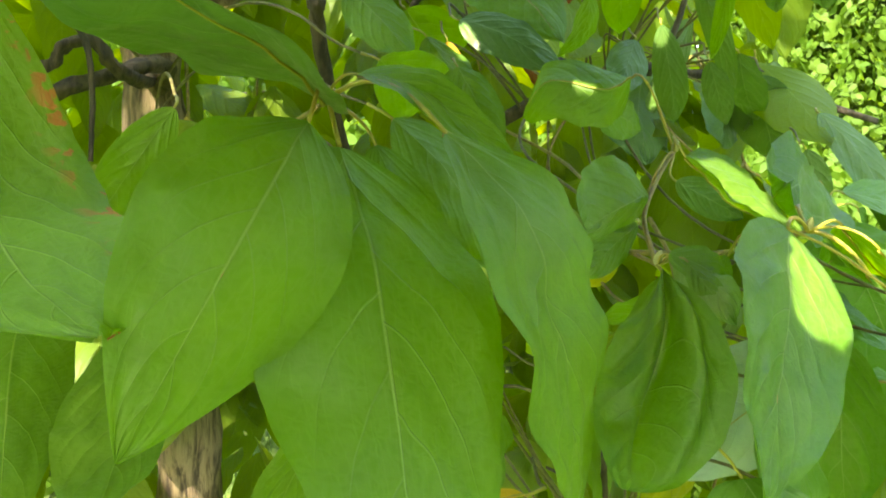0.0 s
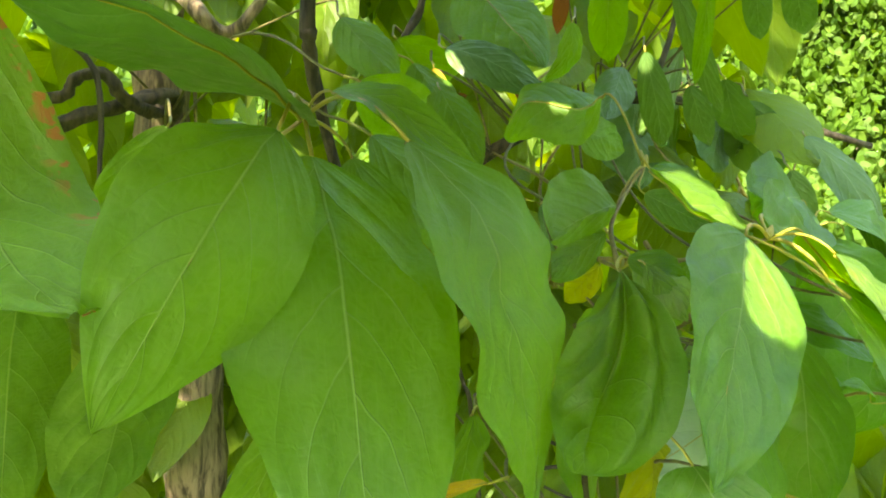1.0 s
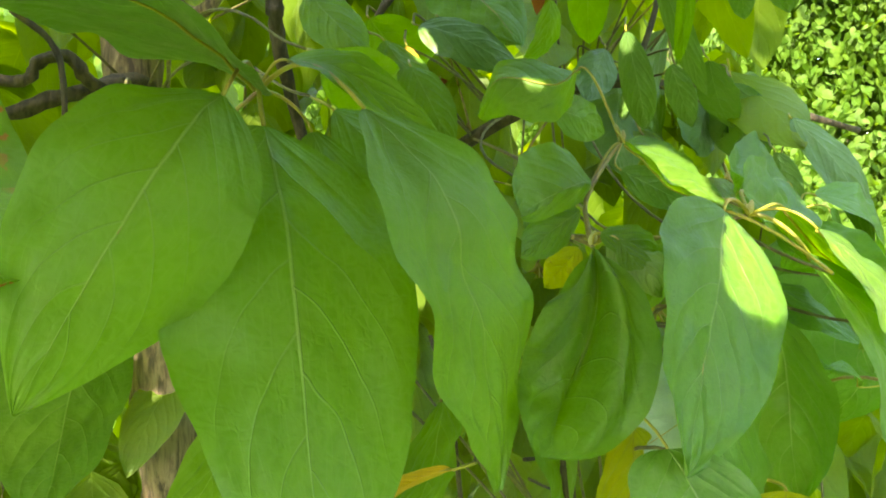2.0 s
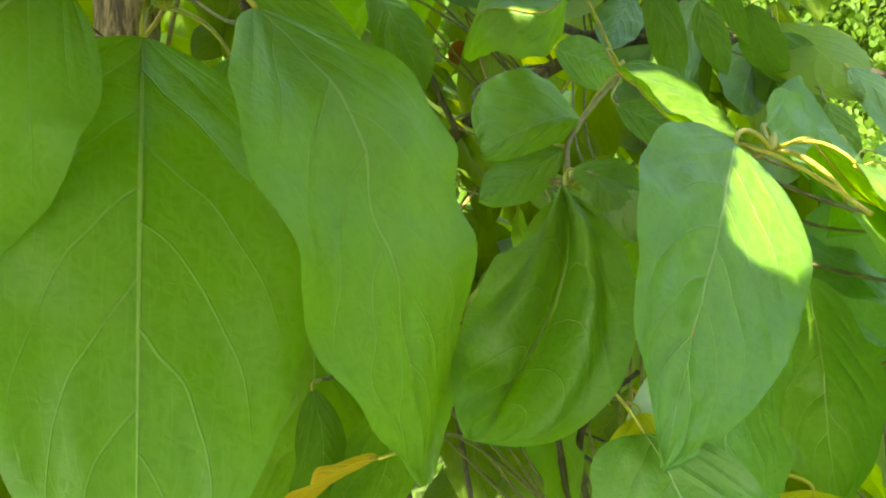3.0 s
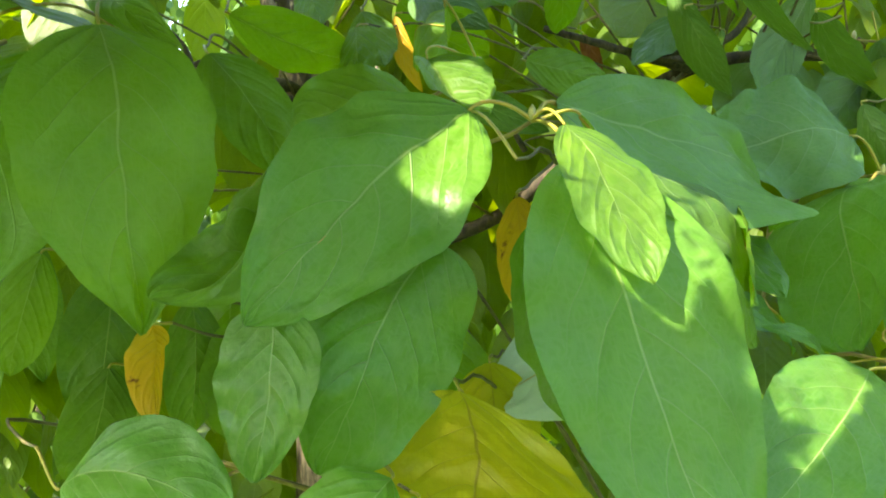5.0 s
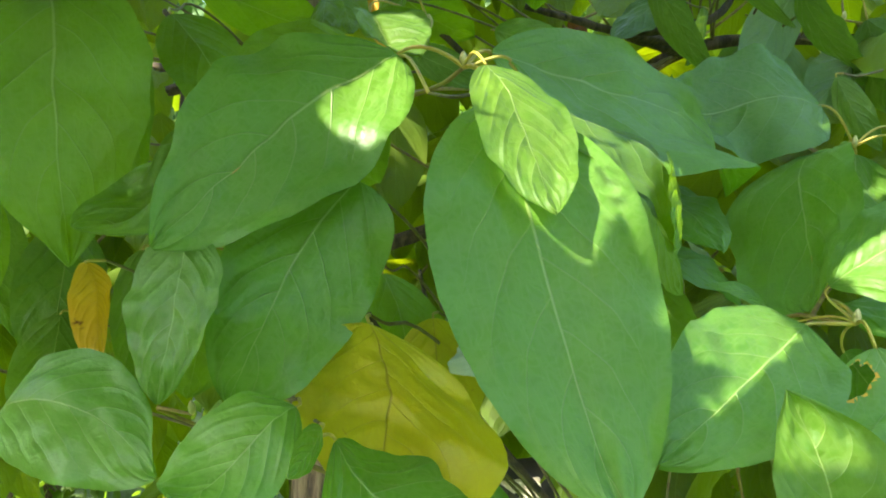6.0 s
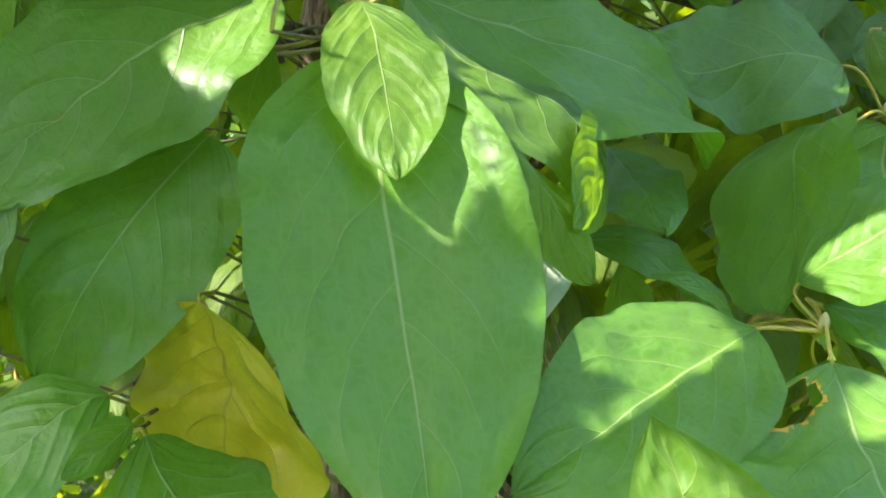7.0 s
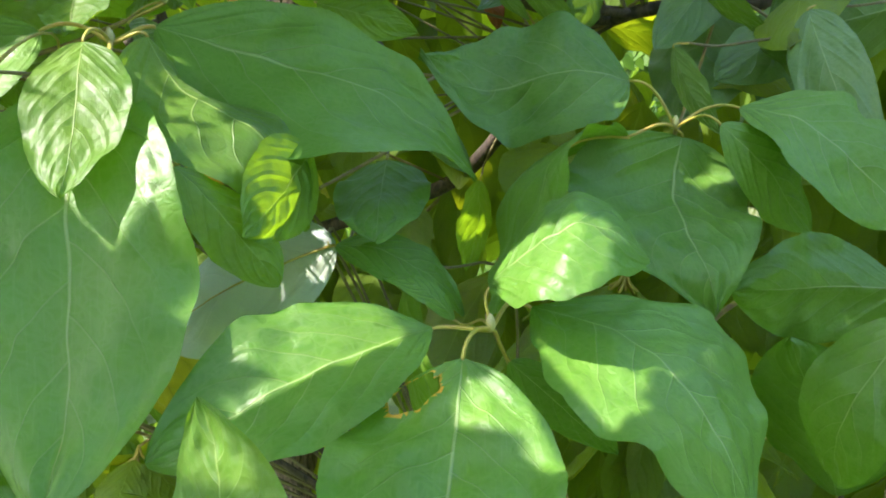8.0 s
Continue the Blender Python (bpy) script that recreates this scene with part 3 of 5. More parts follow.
stems.append(([(0.101, 0.489, 1.764), (0.119, 0.475, 1.752), (0.135, 0.463, 1.745)], 0.0013, 0.0009))
stems.append(([(0.107, 0.587, 1.788), (0.123, 0.569, 1.776), (0.135, 0.555, 1.769)], 0.0013, 0.0009))
stems.append(([(0.198, 0.634, 1.751), (0.209, 0.613, 1.741), (0.219, 0.596, 1.735)], 0.0013, 0.0009))
stems.append(([(0.213, 0.514, 1.694), (0.228, 0.495, 1.685), (0.240, 0.479, 1.682)], 0.0013, 0.0009))
stems.append(([(0.107, 0.474, 1.740), (0.127, 0.459, 1.729), (0.142, 0.447, 1.724)], 0.0013, 0.0009))
twig = shoot(shrub, stems)
leaf(twig, (0.242, 0.504, 1.738), (0.194, 0.536, 1.723), (0.52, 0.46, -0.72), 0.037, bow=-0.06, dip=0.12, sway=-0.11, fold=(0.00, 0.80), curl=0.09, belly=(0.64, 0.65), lop=-0.01, twist=0.63, sun=[[(0.53, -0.15), (0.46, -0.2), (0.34, -0.03), (0.48, 0.15)]], stalk=(0.261, 0.505, 1.707))
leaf(twig, (0.262, 0.470, 1.705), (0.301, 0.460, 1.679), (0.48, -0.30, 0.83), 0.031, bow=-0.08, dip=0.01, sway=0.02, fold=(0.34, 0.31), curl=0.10, belly=(0.43, 0.87), lop=-0.20, twist=-0.16, sun=[[(0.07, -0.1), (0.19, -0.78), (0.58, -0.98), (0.95, -0.5), (0.59, 0.12)]], stalk=(0.261, 0.505, 1.707))
leaf(twig, (0.261, 0.491, 1.695), (0.292, 0.513, 1.679), (0.48, -0.84, -0.25), 0.015, bow=0.10, fold=-0.13, mat=SKYLIT, stalk=(0.261, 0.505, 1.707))
leaf(twig, (0.143, 0.460, 1.742), (0.147, 0.540, 1.735), (0.75, -0.10, -0.66), 0.032, bow=0.14, fold=-0.11, stalk=(0.135, 0.463, 1.745))
leaf(twig, (0.145, 0.546, 1.763), (0.178, 0.532, 1.725), (0.41, -0.68, 0.61), 0.027, bow=-0.01, fold=-0.23, stalk=(0.135, 0.555, 1.769))
leaf(twig, (0.226, 0.590, 1.732), (0.254, 0.636, 1.721), (0.85, -0.53, -0.04), 0.025, bow=0.07, fold=-0.15, stalk=(0.219, 0.596, 1.735))
leaf(twig, (0.249, 0.479, 1.690), (0.225, 0.433, 1.678), (0.82, -0.50, 0.28), 0.028, bow=0.08, dip=0.03, sway=0.04, fold=(-0.31, -0.23), curl=0.01, belly=(0.45, 0.44), lop=0.43, twist=0.11, crease=0.008, stalk=(0.261, 0.505, 1.707))
leaf(twig, (0.245, 0.467, 1.679), (0.226, 0.425, 1.664), (0.80, -0.50, 0.35), 0.017, bow=-0.04, fold=-0.24, stalk=(0.240, 0.479, 1.682))
leaf(twig, (0.153, 0.442, 1.718), (0.192, 0.465, 1.656), (0.82, -0.44, 0.35), 0.038, bow=0.10, fold=-0.13, stalk=(0.142, 0.447, 1.724))
bud(twig, (0.261, 0.505, 1.707), (0.2, -0.3, 1.0))

stems = []
stems.append(([(0.150, 0.800, 1.730), (0.215, 0.580, 1.700), (0.237, 0.480, 1.672), (0.250, 0.435, 1.667)], 0.0011, 0.0008))
stems.append(([(0.217, 0.633, 1.667), (0.229, 0.611, 1.661), (0.238, 0.593, 1.659)], 0.0013, 0.0009))
stems.append(([(0.212, 0.445, 1.615), (0.229, 0.428, 1.613), (0.244, 0.414, 1.614)], 0.0013, 0.0009))
stems.append(([(0.262, 0.476, 1.630), (0.276, 0.455, 1.626), (0.287, 0.438, 1.627)], 0.0013, 0.0009))
stems.append(([(0.284, 0.474, 1.582), (0.296, 0.453, 1.583), (0.306, 0.436, 1.587)], 0.0013, 0.0009))
stems.append(([(0.240, 0.553, 1.581), (0.253, 0.532, 1.581), (0.262, 0.515, 1.584)], 0.0013, 0.0009))
stems.append(([(0.184, 0.568, 1.604), (0.198, 0.548, 1.601), (0.210, 0.531, 1.603)], 0.0013, 0.0009))
twig = shoot(shrub, stems)
leaf(twig, (0.259, 0.422, 1.670), (0.272, 0.402, 1.653), (-0.17, -0.68, 0.71), 0.010, bow=-0.00, fold=-0.21, stalk=(0.250, 0.435, 1.667))
leaf(twig, (0.241, 0.586, 1.656), (0.221, 0.608, 1.632), (-0.43, -0.82, -0.38), 0.019, bow=0.10, fold=-0.13, mat=YELLOW, label="yellowing leaf with brown specks", stalk=(0.238, 0.593, 1.659))
leaf(twig, (0.256, 0.432, 1.671), (0.271, 0.403, 1.653), (0.10, -0.85, 0.50), 0.017, bow=0.03, dip=-0.05, sway=-0.05, fold=(-0.12, -0.12), curl=0.01, belly=(0.78, 0.76), lop=0.00, twist=-0.14, mat=YOUNG, label="young pale green leaf", stalk=(0.250, 0.435, 1.667))
leaf(twig, (0.253, 0.426, 1.672), (0.275, 0.433, 1.654), (0.58, -0.66, 0.48), 0.018, bow=0.21, fold=-0.04, stalk=(0.250, 0.435, 1.667))
leaf(twig, (0.273, 0.387, 1.610), (0.278, 0.377, 1.559), (0.42, -0.88, 0.21), 0.038, bow=0.16, dip=0.00, sway=-0.11, fold=(0.24, -0.17), curl=0.04, belly=(0.35, 0.66), lop=0.05, twist=-0.15, mat=DIMMED, stalk=(0.244, 0.414, 1.614))
leaf(twig, (0.300, 0.434, 1.632), (0.283, 0.398, 1.558), (0.91, -0.42, -0.01), 0.050, bow=0.04, dip=-0.05, sway=0.06, fold=(0.16, -0.32), curl=0.08, belly=(0.39, 0.57), lop=-0.11, twist=0.39, wave=0.05, crease=0.014, mat=DIMMED, stalk=(0.287, 0.438, 1.627))
leaf(twig, (0.315, 0.428, 1.585), (0.302, 0.442, 1.524), (0.23, -0.94, -0.26), 0.081, bow=-0.04, dip=-0.01, sway=-0.10, fold=(0.02, -0.03), curl=0.20, belly=(0.60, 0.66), lop=-0.15, twist=0.02, mat=YELLOW, label="yellowing leaf with brown specks", stalk=(0.306, 0.436, 1.587))
leaf(twig, (0.251, 0.422, 1.665), (0.237, 0.366, 1.612), (0.38, -0.68, 0.63), 0.042, bow=-0.07, dip=0.05, sway=-0.09, fold=(0.51, -0.09), curl=0.09, belly=(0.83, 0.66), lop=-0.07, twist=1.08, wave=0.05, crease=0.012, ridge=0.24, stalk=(0.250, 0.435, 1.667))
leaf(twig, (0.267, 0.507, 1.582), (0.254, 0.532, 1.519), (0.67, -0.63, -0.40), 0.040, bow=0.11, fold=-0.11, mat=YELLOW, label="yellowing leaf with brown specks", stalk=(0.262, 0.515, 1.584))
leaf(twig, (0.217, 0.523, 1.600), (0.231, 0.532, 1.510), (0.96, -0.25, 0.13), 0.049, bow=0.15, fold=-0.07, stalk=(0.210, 0.531, 1.603))
bud(twig, (0.250, 0.435, 1.667), (0.2, -0.3, 1.0))

stems = []
stems.append(([(0.242, 0.455, 1.669), (0.275, 0.470, 1.668), (0.295, 0.476, 1.672), (0.309, 0.475, 1.677)], 0.0011, 0.0008))
stems.append(([(0.255, 0.555, 1.664), (0.267, 0.532, 1.658), (0.276, 0.515, 1.656)], 0.0013, 0.0009))
stems.append(([(0.303, 0.653, 1.605), (0.310, 0.629, 1.602), (0.315, 0.610, 1.603)], 0.0013, 0.0009))
stems.append(([(0.295, 0.514, 1.647), (0.305, 0.492, 1.643), (0.314, 0.473, 1.642)], 0.0013, 0.0009))
stems.append(([(0.311, 0.477, 1.667), (0.322, 0.455, 1.661), (0.330, 0.436, 1.658)], 0.0013, 0.0009))
twig = shoot(shrub, stems)
leaf(twig, (0.331, 0.462, 1.672), (0.369, 0.452, 1.620), (0.71, -0.38, 0.59), 0.033, bow=0.03, dip=0.02, sway=-0.02, fold=(0.04, -0.09), curl=0.11, belly=(0.70, 0.81), lop=-0.03, twist=-0.16, sun=WHOLE, stalk=(0.309, 0.475, 1.677))
leaf(twig, (0.330, 0.469, 1.662), (0.396, 0.449, 1.537), (0.53, -0.75, 0.40), 0.074, bow=0.02, dip=0.04, sway=0.01, fold=(-0.21, 0.51), curl=-0.03, belly=(0.73, 0.80), lop=0.01, twist=0.03, sun=[[(0.23, -0.92), (0.28, -0.68), (0.36, -0.68), (0.42, -0.8), (0.38, -0.95), (0.3, -1)]], mat=DIMMED, stalk=(0.309, 0.475, 1.677))
leaf(twig, (0.280, 0.507, 1.652), (0.262, 0.537, 1.602), (0.85, -0.27, -0.46), 0.023, bow=0.03, fold=-0.18, mat=ORANGE, label="withered orange-yellow leaf", stalk=(0.276, 0.515, 1.656))
leaf(twig, (0.320, 0.600, 1.601), (0.354, 0.608, 1.526), (-0.17, -0.97, -0.18), 0.037, bow=0.11, fold=-0.12, stalk=(0.315, 0.610, 1.603))
leaf(twig, (0.297, 0.453, 1.679), (0.277, 0.373, 1.606), (0.42, -0.67, 0.62), 0.062, bow=0.04, dip=0.01, sway=0.01, fold=(-0.32, 0.53), curl=0.01, belly=(0.61, 0.86), lop=-0.01, twist=0.33, sun=[[(0.02, -0.18), (0.16, -0.05), (0.34, -0.07), (0.39, -0.25), (0.38, -0.52), (0.34, -0.98), (0.18, -0.98), (0.06, -0.82)]], mat=DIMMED, stalk=(0.309, 0.475, 1.677))
leaf(twig, (0.324, 0.484, 1.679), (0.366, 0.531, 1.615), (0.73, 0.23, 0.64), 0.049, bow=0.12, dip=-0.07, sway=0.10, fold=(-0.04, -0.29), curl=-0.03, belly=(0.62, 0.85), lop=0.22, twist=-0.72, sun=[[(0.06, 0), (0.21, -0.03), (0.37, 0.12), (0.51, 0.43), (0.46, 0.02), (0.36, -0.7), (0.28, -0.25), (0.15, 0)], [(0.77, 0.77), (0.82, 0.2), (0.91, -0.65), (0.98, -0.28), (0.85, 0.92)]], stalk=(0.309, 0.475, 1.677))
leaf(twig, (0.309, 0.490, 1.686), (0.348, 0.613, 1.640), (0.88, -0.11, 0.45), 0.083, bow=0.12, dip=-0.03, sway=-0.02, fold=(-0.08, 0.30), curl=0.10, belly=(0.76, 1.08), lop=0.31, twist=0.65, mat=DIMMED, stalk=(0.309, 0.475, 1.677))
leaf(twig, (0.318, 0.463, 1.639), (0.330, 0.476, 1.564), (-0.47, -0.86, -0.21), 0.044, bow=-0.04, dip=-0.00, sway=0.01, fold=(0.24, 0.25), curl=0.05, belly=(0.62, 0.84), lop=0.05, twist=0.13, mat=DIMMED, stalk=(0.314, 0.473, 1.642))
leaf(twig, (0.278, 0.462, 1.668), (0.232, 0.485, 1.635), (0.28, -0.56, -0.78), 0.028, bow=0.15, dip=0.07, sway=0.02, fold=(0.22, -0.29), curl=0.04, belly=(0.59, 0.86), lop=-0.02, twist=-0.06, stalk=(0.330, 0.436, 1.658))
bud(twig, (0.309, 0.475, 1.677), (0.2, -0.3, 1.0))

stems = []
stems.append(([(0.240, 0.700, 1.420), (0.163, 0.589, 1.469), (0.160, 0.448, 1.531), (0.214, 0.426, 1.542)], 0.0011, 0.0008))
stems.append(([(0.252, 0.439, 1.557), (0.274, 0.427, 1.556), (0.292, 0.419, 1.559)], 0.0013, 0.0009))
stems.append(([(0.262, 0.442, 1.550), (0.284, 0.431, 1.550), (0.301, 0.421, 1.552)], 0.0013, 0.0009))
stems.append(([(0.267, 0.438, 1.545), (0.288, 0.426, 1.546), (0.305, 0.416, 1.549)], 0.0013, 0.0009))
stems.append(([(0.125, 0.369, 1.555), (0.149, 0.365, 1.553), (0.169, 0.361, 1.555)], 0.0013, 0.0009))
twig = shoot(shrub, stems)
leaf(twig, (0.304, 0.409, 1.559), (0.310, 0.363, 1.541), (0.54, -0.24, 0.80), 0.034, bow=-0.03, dip=0.10, sway=-0.04, fold=(-0.21, -0.19), curl=-0.03, belly=(0.69, 0.66), lop=0.15, twist=-0.39, mat=DIMMED, stalk=(0.292, 0.419, 1.559))
leaf(twig, (0.312, 0.413, 1.553), (0.322, 0.393, 1.543), (0.91, 0.37, 0.18), 0.012, bow=0.05, fold=-0.17, mat=DIMMED, stalk=(0.301, 0.421, 1.552))
leaf(twig, (0.316, 0.415, 1.550), (0.359, 0.450, 1.512), (0.70, -0.08, 0.71), 0.063, bow=0.05, dip=-0.08, sway=0.09, fold=(-0.03, -0.05), curl=0.07, belly=(0.68, 0.79), lop=0.17, twist=-0.66, mat=DIMMED, stalk=(0.305, 0.416, 1.549))
leaf(twig, (0.184, 0.363, 1.542), (0.256, 0.389, 1.531), (0.36, -0.89, 0.28), 0.049, bow=0.12, dip=0.04, sway=-0.18, fold=(-0.36, -0.21), curl=0.00, belly=(0.72, 0.82), lop=0.11, twist=0.11, mat=DIMMED, stalk=(0.169, 0.361, 1.555))
bud(twig, (0.214, 0.426, 1.542), (0.2, -0.3, 1.0))

stems = []
stems.append(([(0.330, 0.740, 1.420), (0.318, 0.701, 1.496), (0.369, 0.612, 1.581), (0.415, 0.575, 1.588)], 0.0011, 0.0008))
stems.append(([(0.379, 0.514, 1.501), (0.400, 0.505, 1.506), (0.417, 0.498, 1.514)], 0.0013, 0.0009))
stems.append(([(0.286, 0.578, 1.616), (0.308, 0.567, 1.612), (0.325, 0.558, 1.611)], 0.0013, 0.0009))
twig = shoot(shrub, stems)
leaf(twig, (0.430, 0.492, 1.523), (0.427, 0.477, 1.574), (0.64, -0.75, -0.19), 0.036, bow=0.14, dip=0.04, sway=0.09, fold=(0.01, 0.21), curl=0.09, belly=(0.66, 0.91), lop=0.20, twist=-0.31, sun=[[(0.98, -0.2), (0.83, -1), (0.64, -0.92), (0.62, 0.68), (0.8, 0.68)]], stalk=(0.417, 0.498, 1.514))
leaf(twig, (0.381, 0.584, 1.587), (0.361, 0.564, 1.600), (0.66, -0.24, 0.71), 0.011, bow=0.19, fold=-0.07, mat=DIMMED, stalk=(0.415, 0.575, 1.588))
leaf(twig, (0.337, 0.556, 1.610), (0.362, 0.602, 1.586), (0.72, -0.01, 0.70), 0.028, bow=0.19, fold=-0.04, mat=DIMMED, stalk=(0.325, 0.558, 1.611))
leaf(twig, (0.403, 0.582, 1.601), (0.439, 0.620, 1.614), (0.32, -0.57, 0.76), 0.050, bow=0.40, dip=-0.05, sway=0.07, fold=(-0.08, -0.16), curl=-0.12, belly=(0.78, 0.85), lop=-0.03, twist=-0.44, crease=0.008, sun=[[(0.05, -0.43), (0.27, -0.4), (0.53, -0.07), (0.74, -0.32), (0.95, 0.52), (0.66, 0.95), (0.41, 0.88), (0.17, 0.75)]], mat=DIMMED, stalk=(0.415, 0.575, 1.588))
leaf(twig, (0.402, 0.561, 1.587), (0.391, 0.475, 1.547), (0.55, -0.41, 0.73), 0.052, bow=0.09, dip=0.01, sway=-0.02, fold=(0.18, 0.18), curl=0.00, belly=(0.88, 0.88), lop=-0.04, twist=0.18, crease=0.008, sun=[[(0.13, -0.05), (0.32, -0.05), (0.45, -0.07), (0.72, 0), (0.74, 0.12), (0.52, 0.05), (0.67, 0.88), (0.61, 1), (0.48, 1), (0.31, 1), (0.1, 0.73)]], mat=DIMMED, stalk=(0.415, 0.575, 1.588))
leaf(twig, (0.427, 0.556, 1.581), (0.483, 0.511, 1.541), (0.33, -0.35, 0.88), 0.065, bow=-0.10, dip=-0.01, sway=0.00, fold=(0.06, 0.06), curl=-0.05, belly=(0.65, 0.70), lop=0.06, crease=0.010, twist=0.06, bite=True, label="green leaf with a hole eaten beside its stalk", sun=[[(0.2, 0.05), (0.09, -0.2), (0.08, -0.9), (0.26, -0.92), (0.47, -0.95), (0.26, -0.57), (0.27, -0.05)]], mat=DIMMED, stalk=(0.415, 0.575, 1.588))
leaf(twig, (0.401, 0.603, 1.594), (0.477, 0.628, 1.536), (0.61, -0.05, 0.79), 0.085, bow=0.20, dip=-0.01, sway=-0.05, fold=(-0.02, -0.23), curl=-0.03, belly=(0.95, 0.89), lop=-0.11, crease=0.010, twist=0.51, sun=[[(0.04, 0.6), (0.13, -0.03), (0.34, 0.25), (0.52, 0.38), (0.6, 0.8), (0.49, 0.92), (0.26, 0.9)]], mat=DIMMED, stalk=(0.415, 0.575, 1.588))
leaf(twig, (0.406, 0.591, 1.576), (0.415, 0.638, 1.542), (0.73, -0.49, -0.48), 0.021, bow=0.02, fold=-0.20, mat=DIMMED, stalk=(0.415, 0.575, 1.588))
bud(twig, (0.415, 0.575, 1.588), (0.2, -0.3, 1.0))

stems = []
stems.append(([(0.280, 0.840, 1.775), (0.283, 0.823, 1.733), (0.337, 0.745, 1.680), (0.375, 0.700, 1.672)], 0.0011, 0.0008))
stems.append(([(0.270, 0.615, 1.659), (0.291, 0.602, 1.652), (0.309, 0.592, 1.650)], 0.0013, 0.0009))
stems.append(([(0.366, 0.875, 1.486), (0.377, 0.854, 1.487), (0.387, 0.837, 1.491)], 0.0013, 0.0009))
stems.append(([(0.429, 0.825, 1.605), (0.440, 0.803, 1.601), (0.448, 0.784, 1.601)], 0.0013, 0.0009))
stems.append(([(0.153, 0.698, 1.704), (0.174, 0.685, 1.696), (0.191, 0.675, 1.692)], 0.0013, 0.0009))
stems.append(([(0.314, 0.901, 1.795), (0.327, 0.881, 1.783), (0.337, 0.865, 1.777)], 0.0013, 0.0009))
stems.append(([(0.280, 0.998, 1.812), (0.293, 0.978, 1.800), (0.302, 0.961, 1.794)], 0.0013, 0.0009))
stems.append(([(0.394, 0.881, 1.615), (0.405, 0.859, 1.611), (0.414, 0.841, 1.610)], 0.0013, 0.0009))
stems.append(([(0.230, 0.902, 1.817), (0.245, 0.884, 1.805), (0.257, 0.869, 1.798)], 0.0013, 0.0009))
stems.append(([(0.370, 0.933, 1.788), (0.381, 0.911, 1.777), (0.389, 0.894, 1.770)], 0.0013, 0.0009))
stems.append(([(0.128, 0.770, 1.812), (0.147, 0.756, 1.800), (0.163, 0.744, 1.793)], 0.0013, 0.0009))
stems.append(([(0.237, 0.778, 1.796), (0.254, 0.762, 1.784), (0.268, 0.749, 1.777)], 0.0013, 0.0009))
stems.append(([(0.135, 0.771, 1.667), (0.155, 0.756, 1.661), (0.171, 0.744, 1.659)], 0.0013, 0.0009))
twig = shoot(shrub, stems)
leaf(twig, (0.321, 0.585, 1.647), (0.374, 0.553, 1.613), (0.32, -0.37, 0.87), 0.039, bow=0.04, fold=-0.17, mat=DIMMED, stalk=(0.309, 0.592, 1.650))
leaf(twig, (0.392, 0.825, 1.497), (0.396, 0.767, 1.581), (0.28, -0.78, -0.56), 0.074, bow=-0.04, fold=-0.29, mat=DIMMED, stalk=(0.387, 0.837, 1.491))
leaf(twig, (0.451, 0.775, 1.598), (0.414, 0.786, 1.513), (-0.01, -0.99, -0.12), 0.047, bow=0.26, fold=0.02, mat=DIMMED, stalk=(0.448, 0.784, 1.601))
leaf(twig, (0.201, 0.672, 1.688), (0.208, 0.710, 1.655), (0.88, -0.39, -0.27), 0.019, bow=0.07, fold=-0.15, mat=SKYLIT, stalk=(0.191, 0.675, 1.692))
leaf(twig, (0.342, 0.853, 1.771), (0.323, 0.788, 1.713), (0.61, -0.62, 0.49), 0.046, bow=-0.06, fold=-0.27, mat=SKYLIT, stalk=(0.337, 0.865, 1.777))
leaf(twig, (0.307, 0.949, 1.788), (0.290, 0.880, 1.711), (0.77, -0.54, 0.32), 0.068, bow=-0.07, fold=-0.30, mat=SKYLIT, stalk=(0.302, 0.961, 1.794))
leaf(twig, (0.364, 0.680, 1.691), (0.327, 0.593, 1.692), (0.64, -0.26, 0.72), 0.070, bow=-0.11, dip=0.06, sway=0.03, fold=(-0.07, 0.48), curl=-0.00, belly=(0.63, 1.00), lop=-0.13, twist=0.15, wave=0.05, crease=0.014, mat=DIMMED, stalk=(0.375, 0.700, 1.672))
leaf(twig, (0.374, 0.706, 1.669), (0.417, 0.684, 1.593), (0.77, -0.35, 0.53), 0.088, bow=-0.03, dip=-0.07, sway=0.06, fold=(0.27, 0.09), curl=-0.01, belly=(0.55, 0.99), lop=0.22, twist=-0.45, mat=DIMMED, stalk=(0.375, 0.700, 1.672))
leaf(twig, (0.374, 0.672, 1.665), (0.390, 0.595, 1.591), (-0.41, -0.67, 0.62), 0.070, bow=0.14, dip=0.06, sway=-0.01, fold=(0.09, -0.03), curl=0.01, belly=(0.78, 0.67), lop=0.17, twist=-0.41, mat=DIMMED, stalk=(0.375, 0.700, 1.672))
leaf(twig, (0.391, 0.722, 1.683), (0.450, 0.768, 1.635), (0.75, -0.46, 0.48), 0.054, bow=0.16, dip=0.04, sway=0.02, fold=(0.01, 0.04), curl=0.02, belly=(0.69, 0.83), lop=0.00, twist=-0.53, mat=DIMMED, stalk=(0.375, 0.700, 1.672))
leaf(twig, (0.396, 0.704, 1.673), (0.407, 0.760, 1.631), (0.97, -0.23, -0.05), 0.029, bow=0.10, dip=0.03, sway=0.03, fold=(-0.11, -0.10), curl=0.01, belly=(0.65, 0.83), lop=0.03, twist=-0.07, mat=DIMMED, stalk=(0.375, 0.700, 1.672))
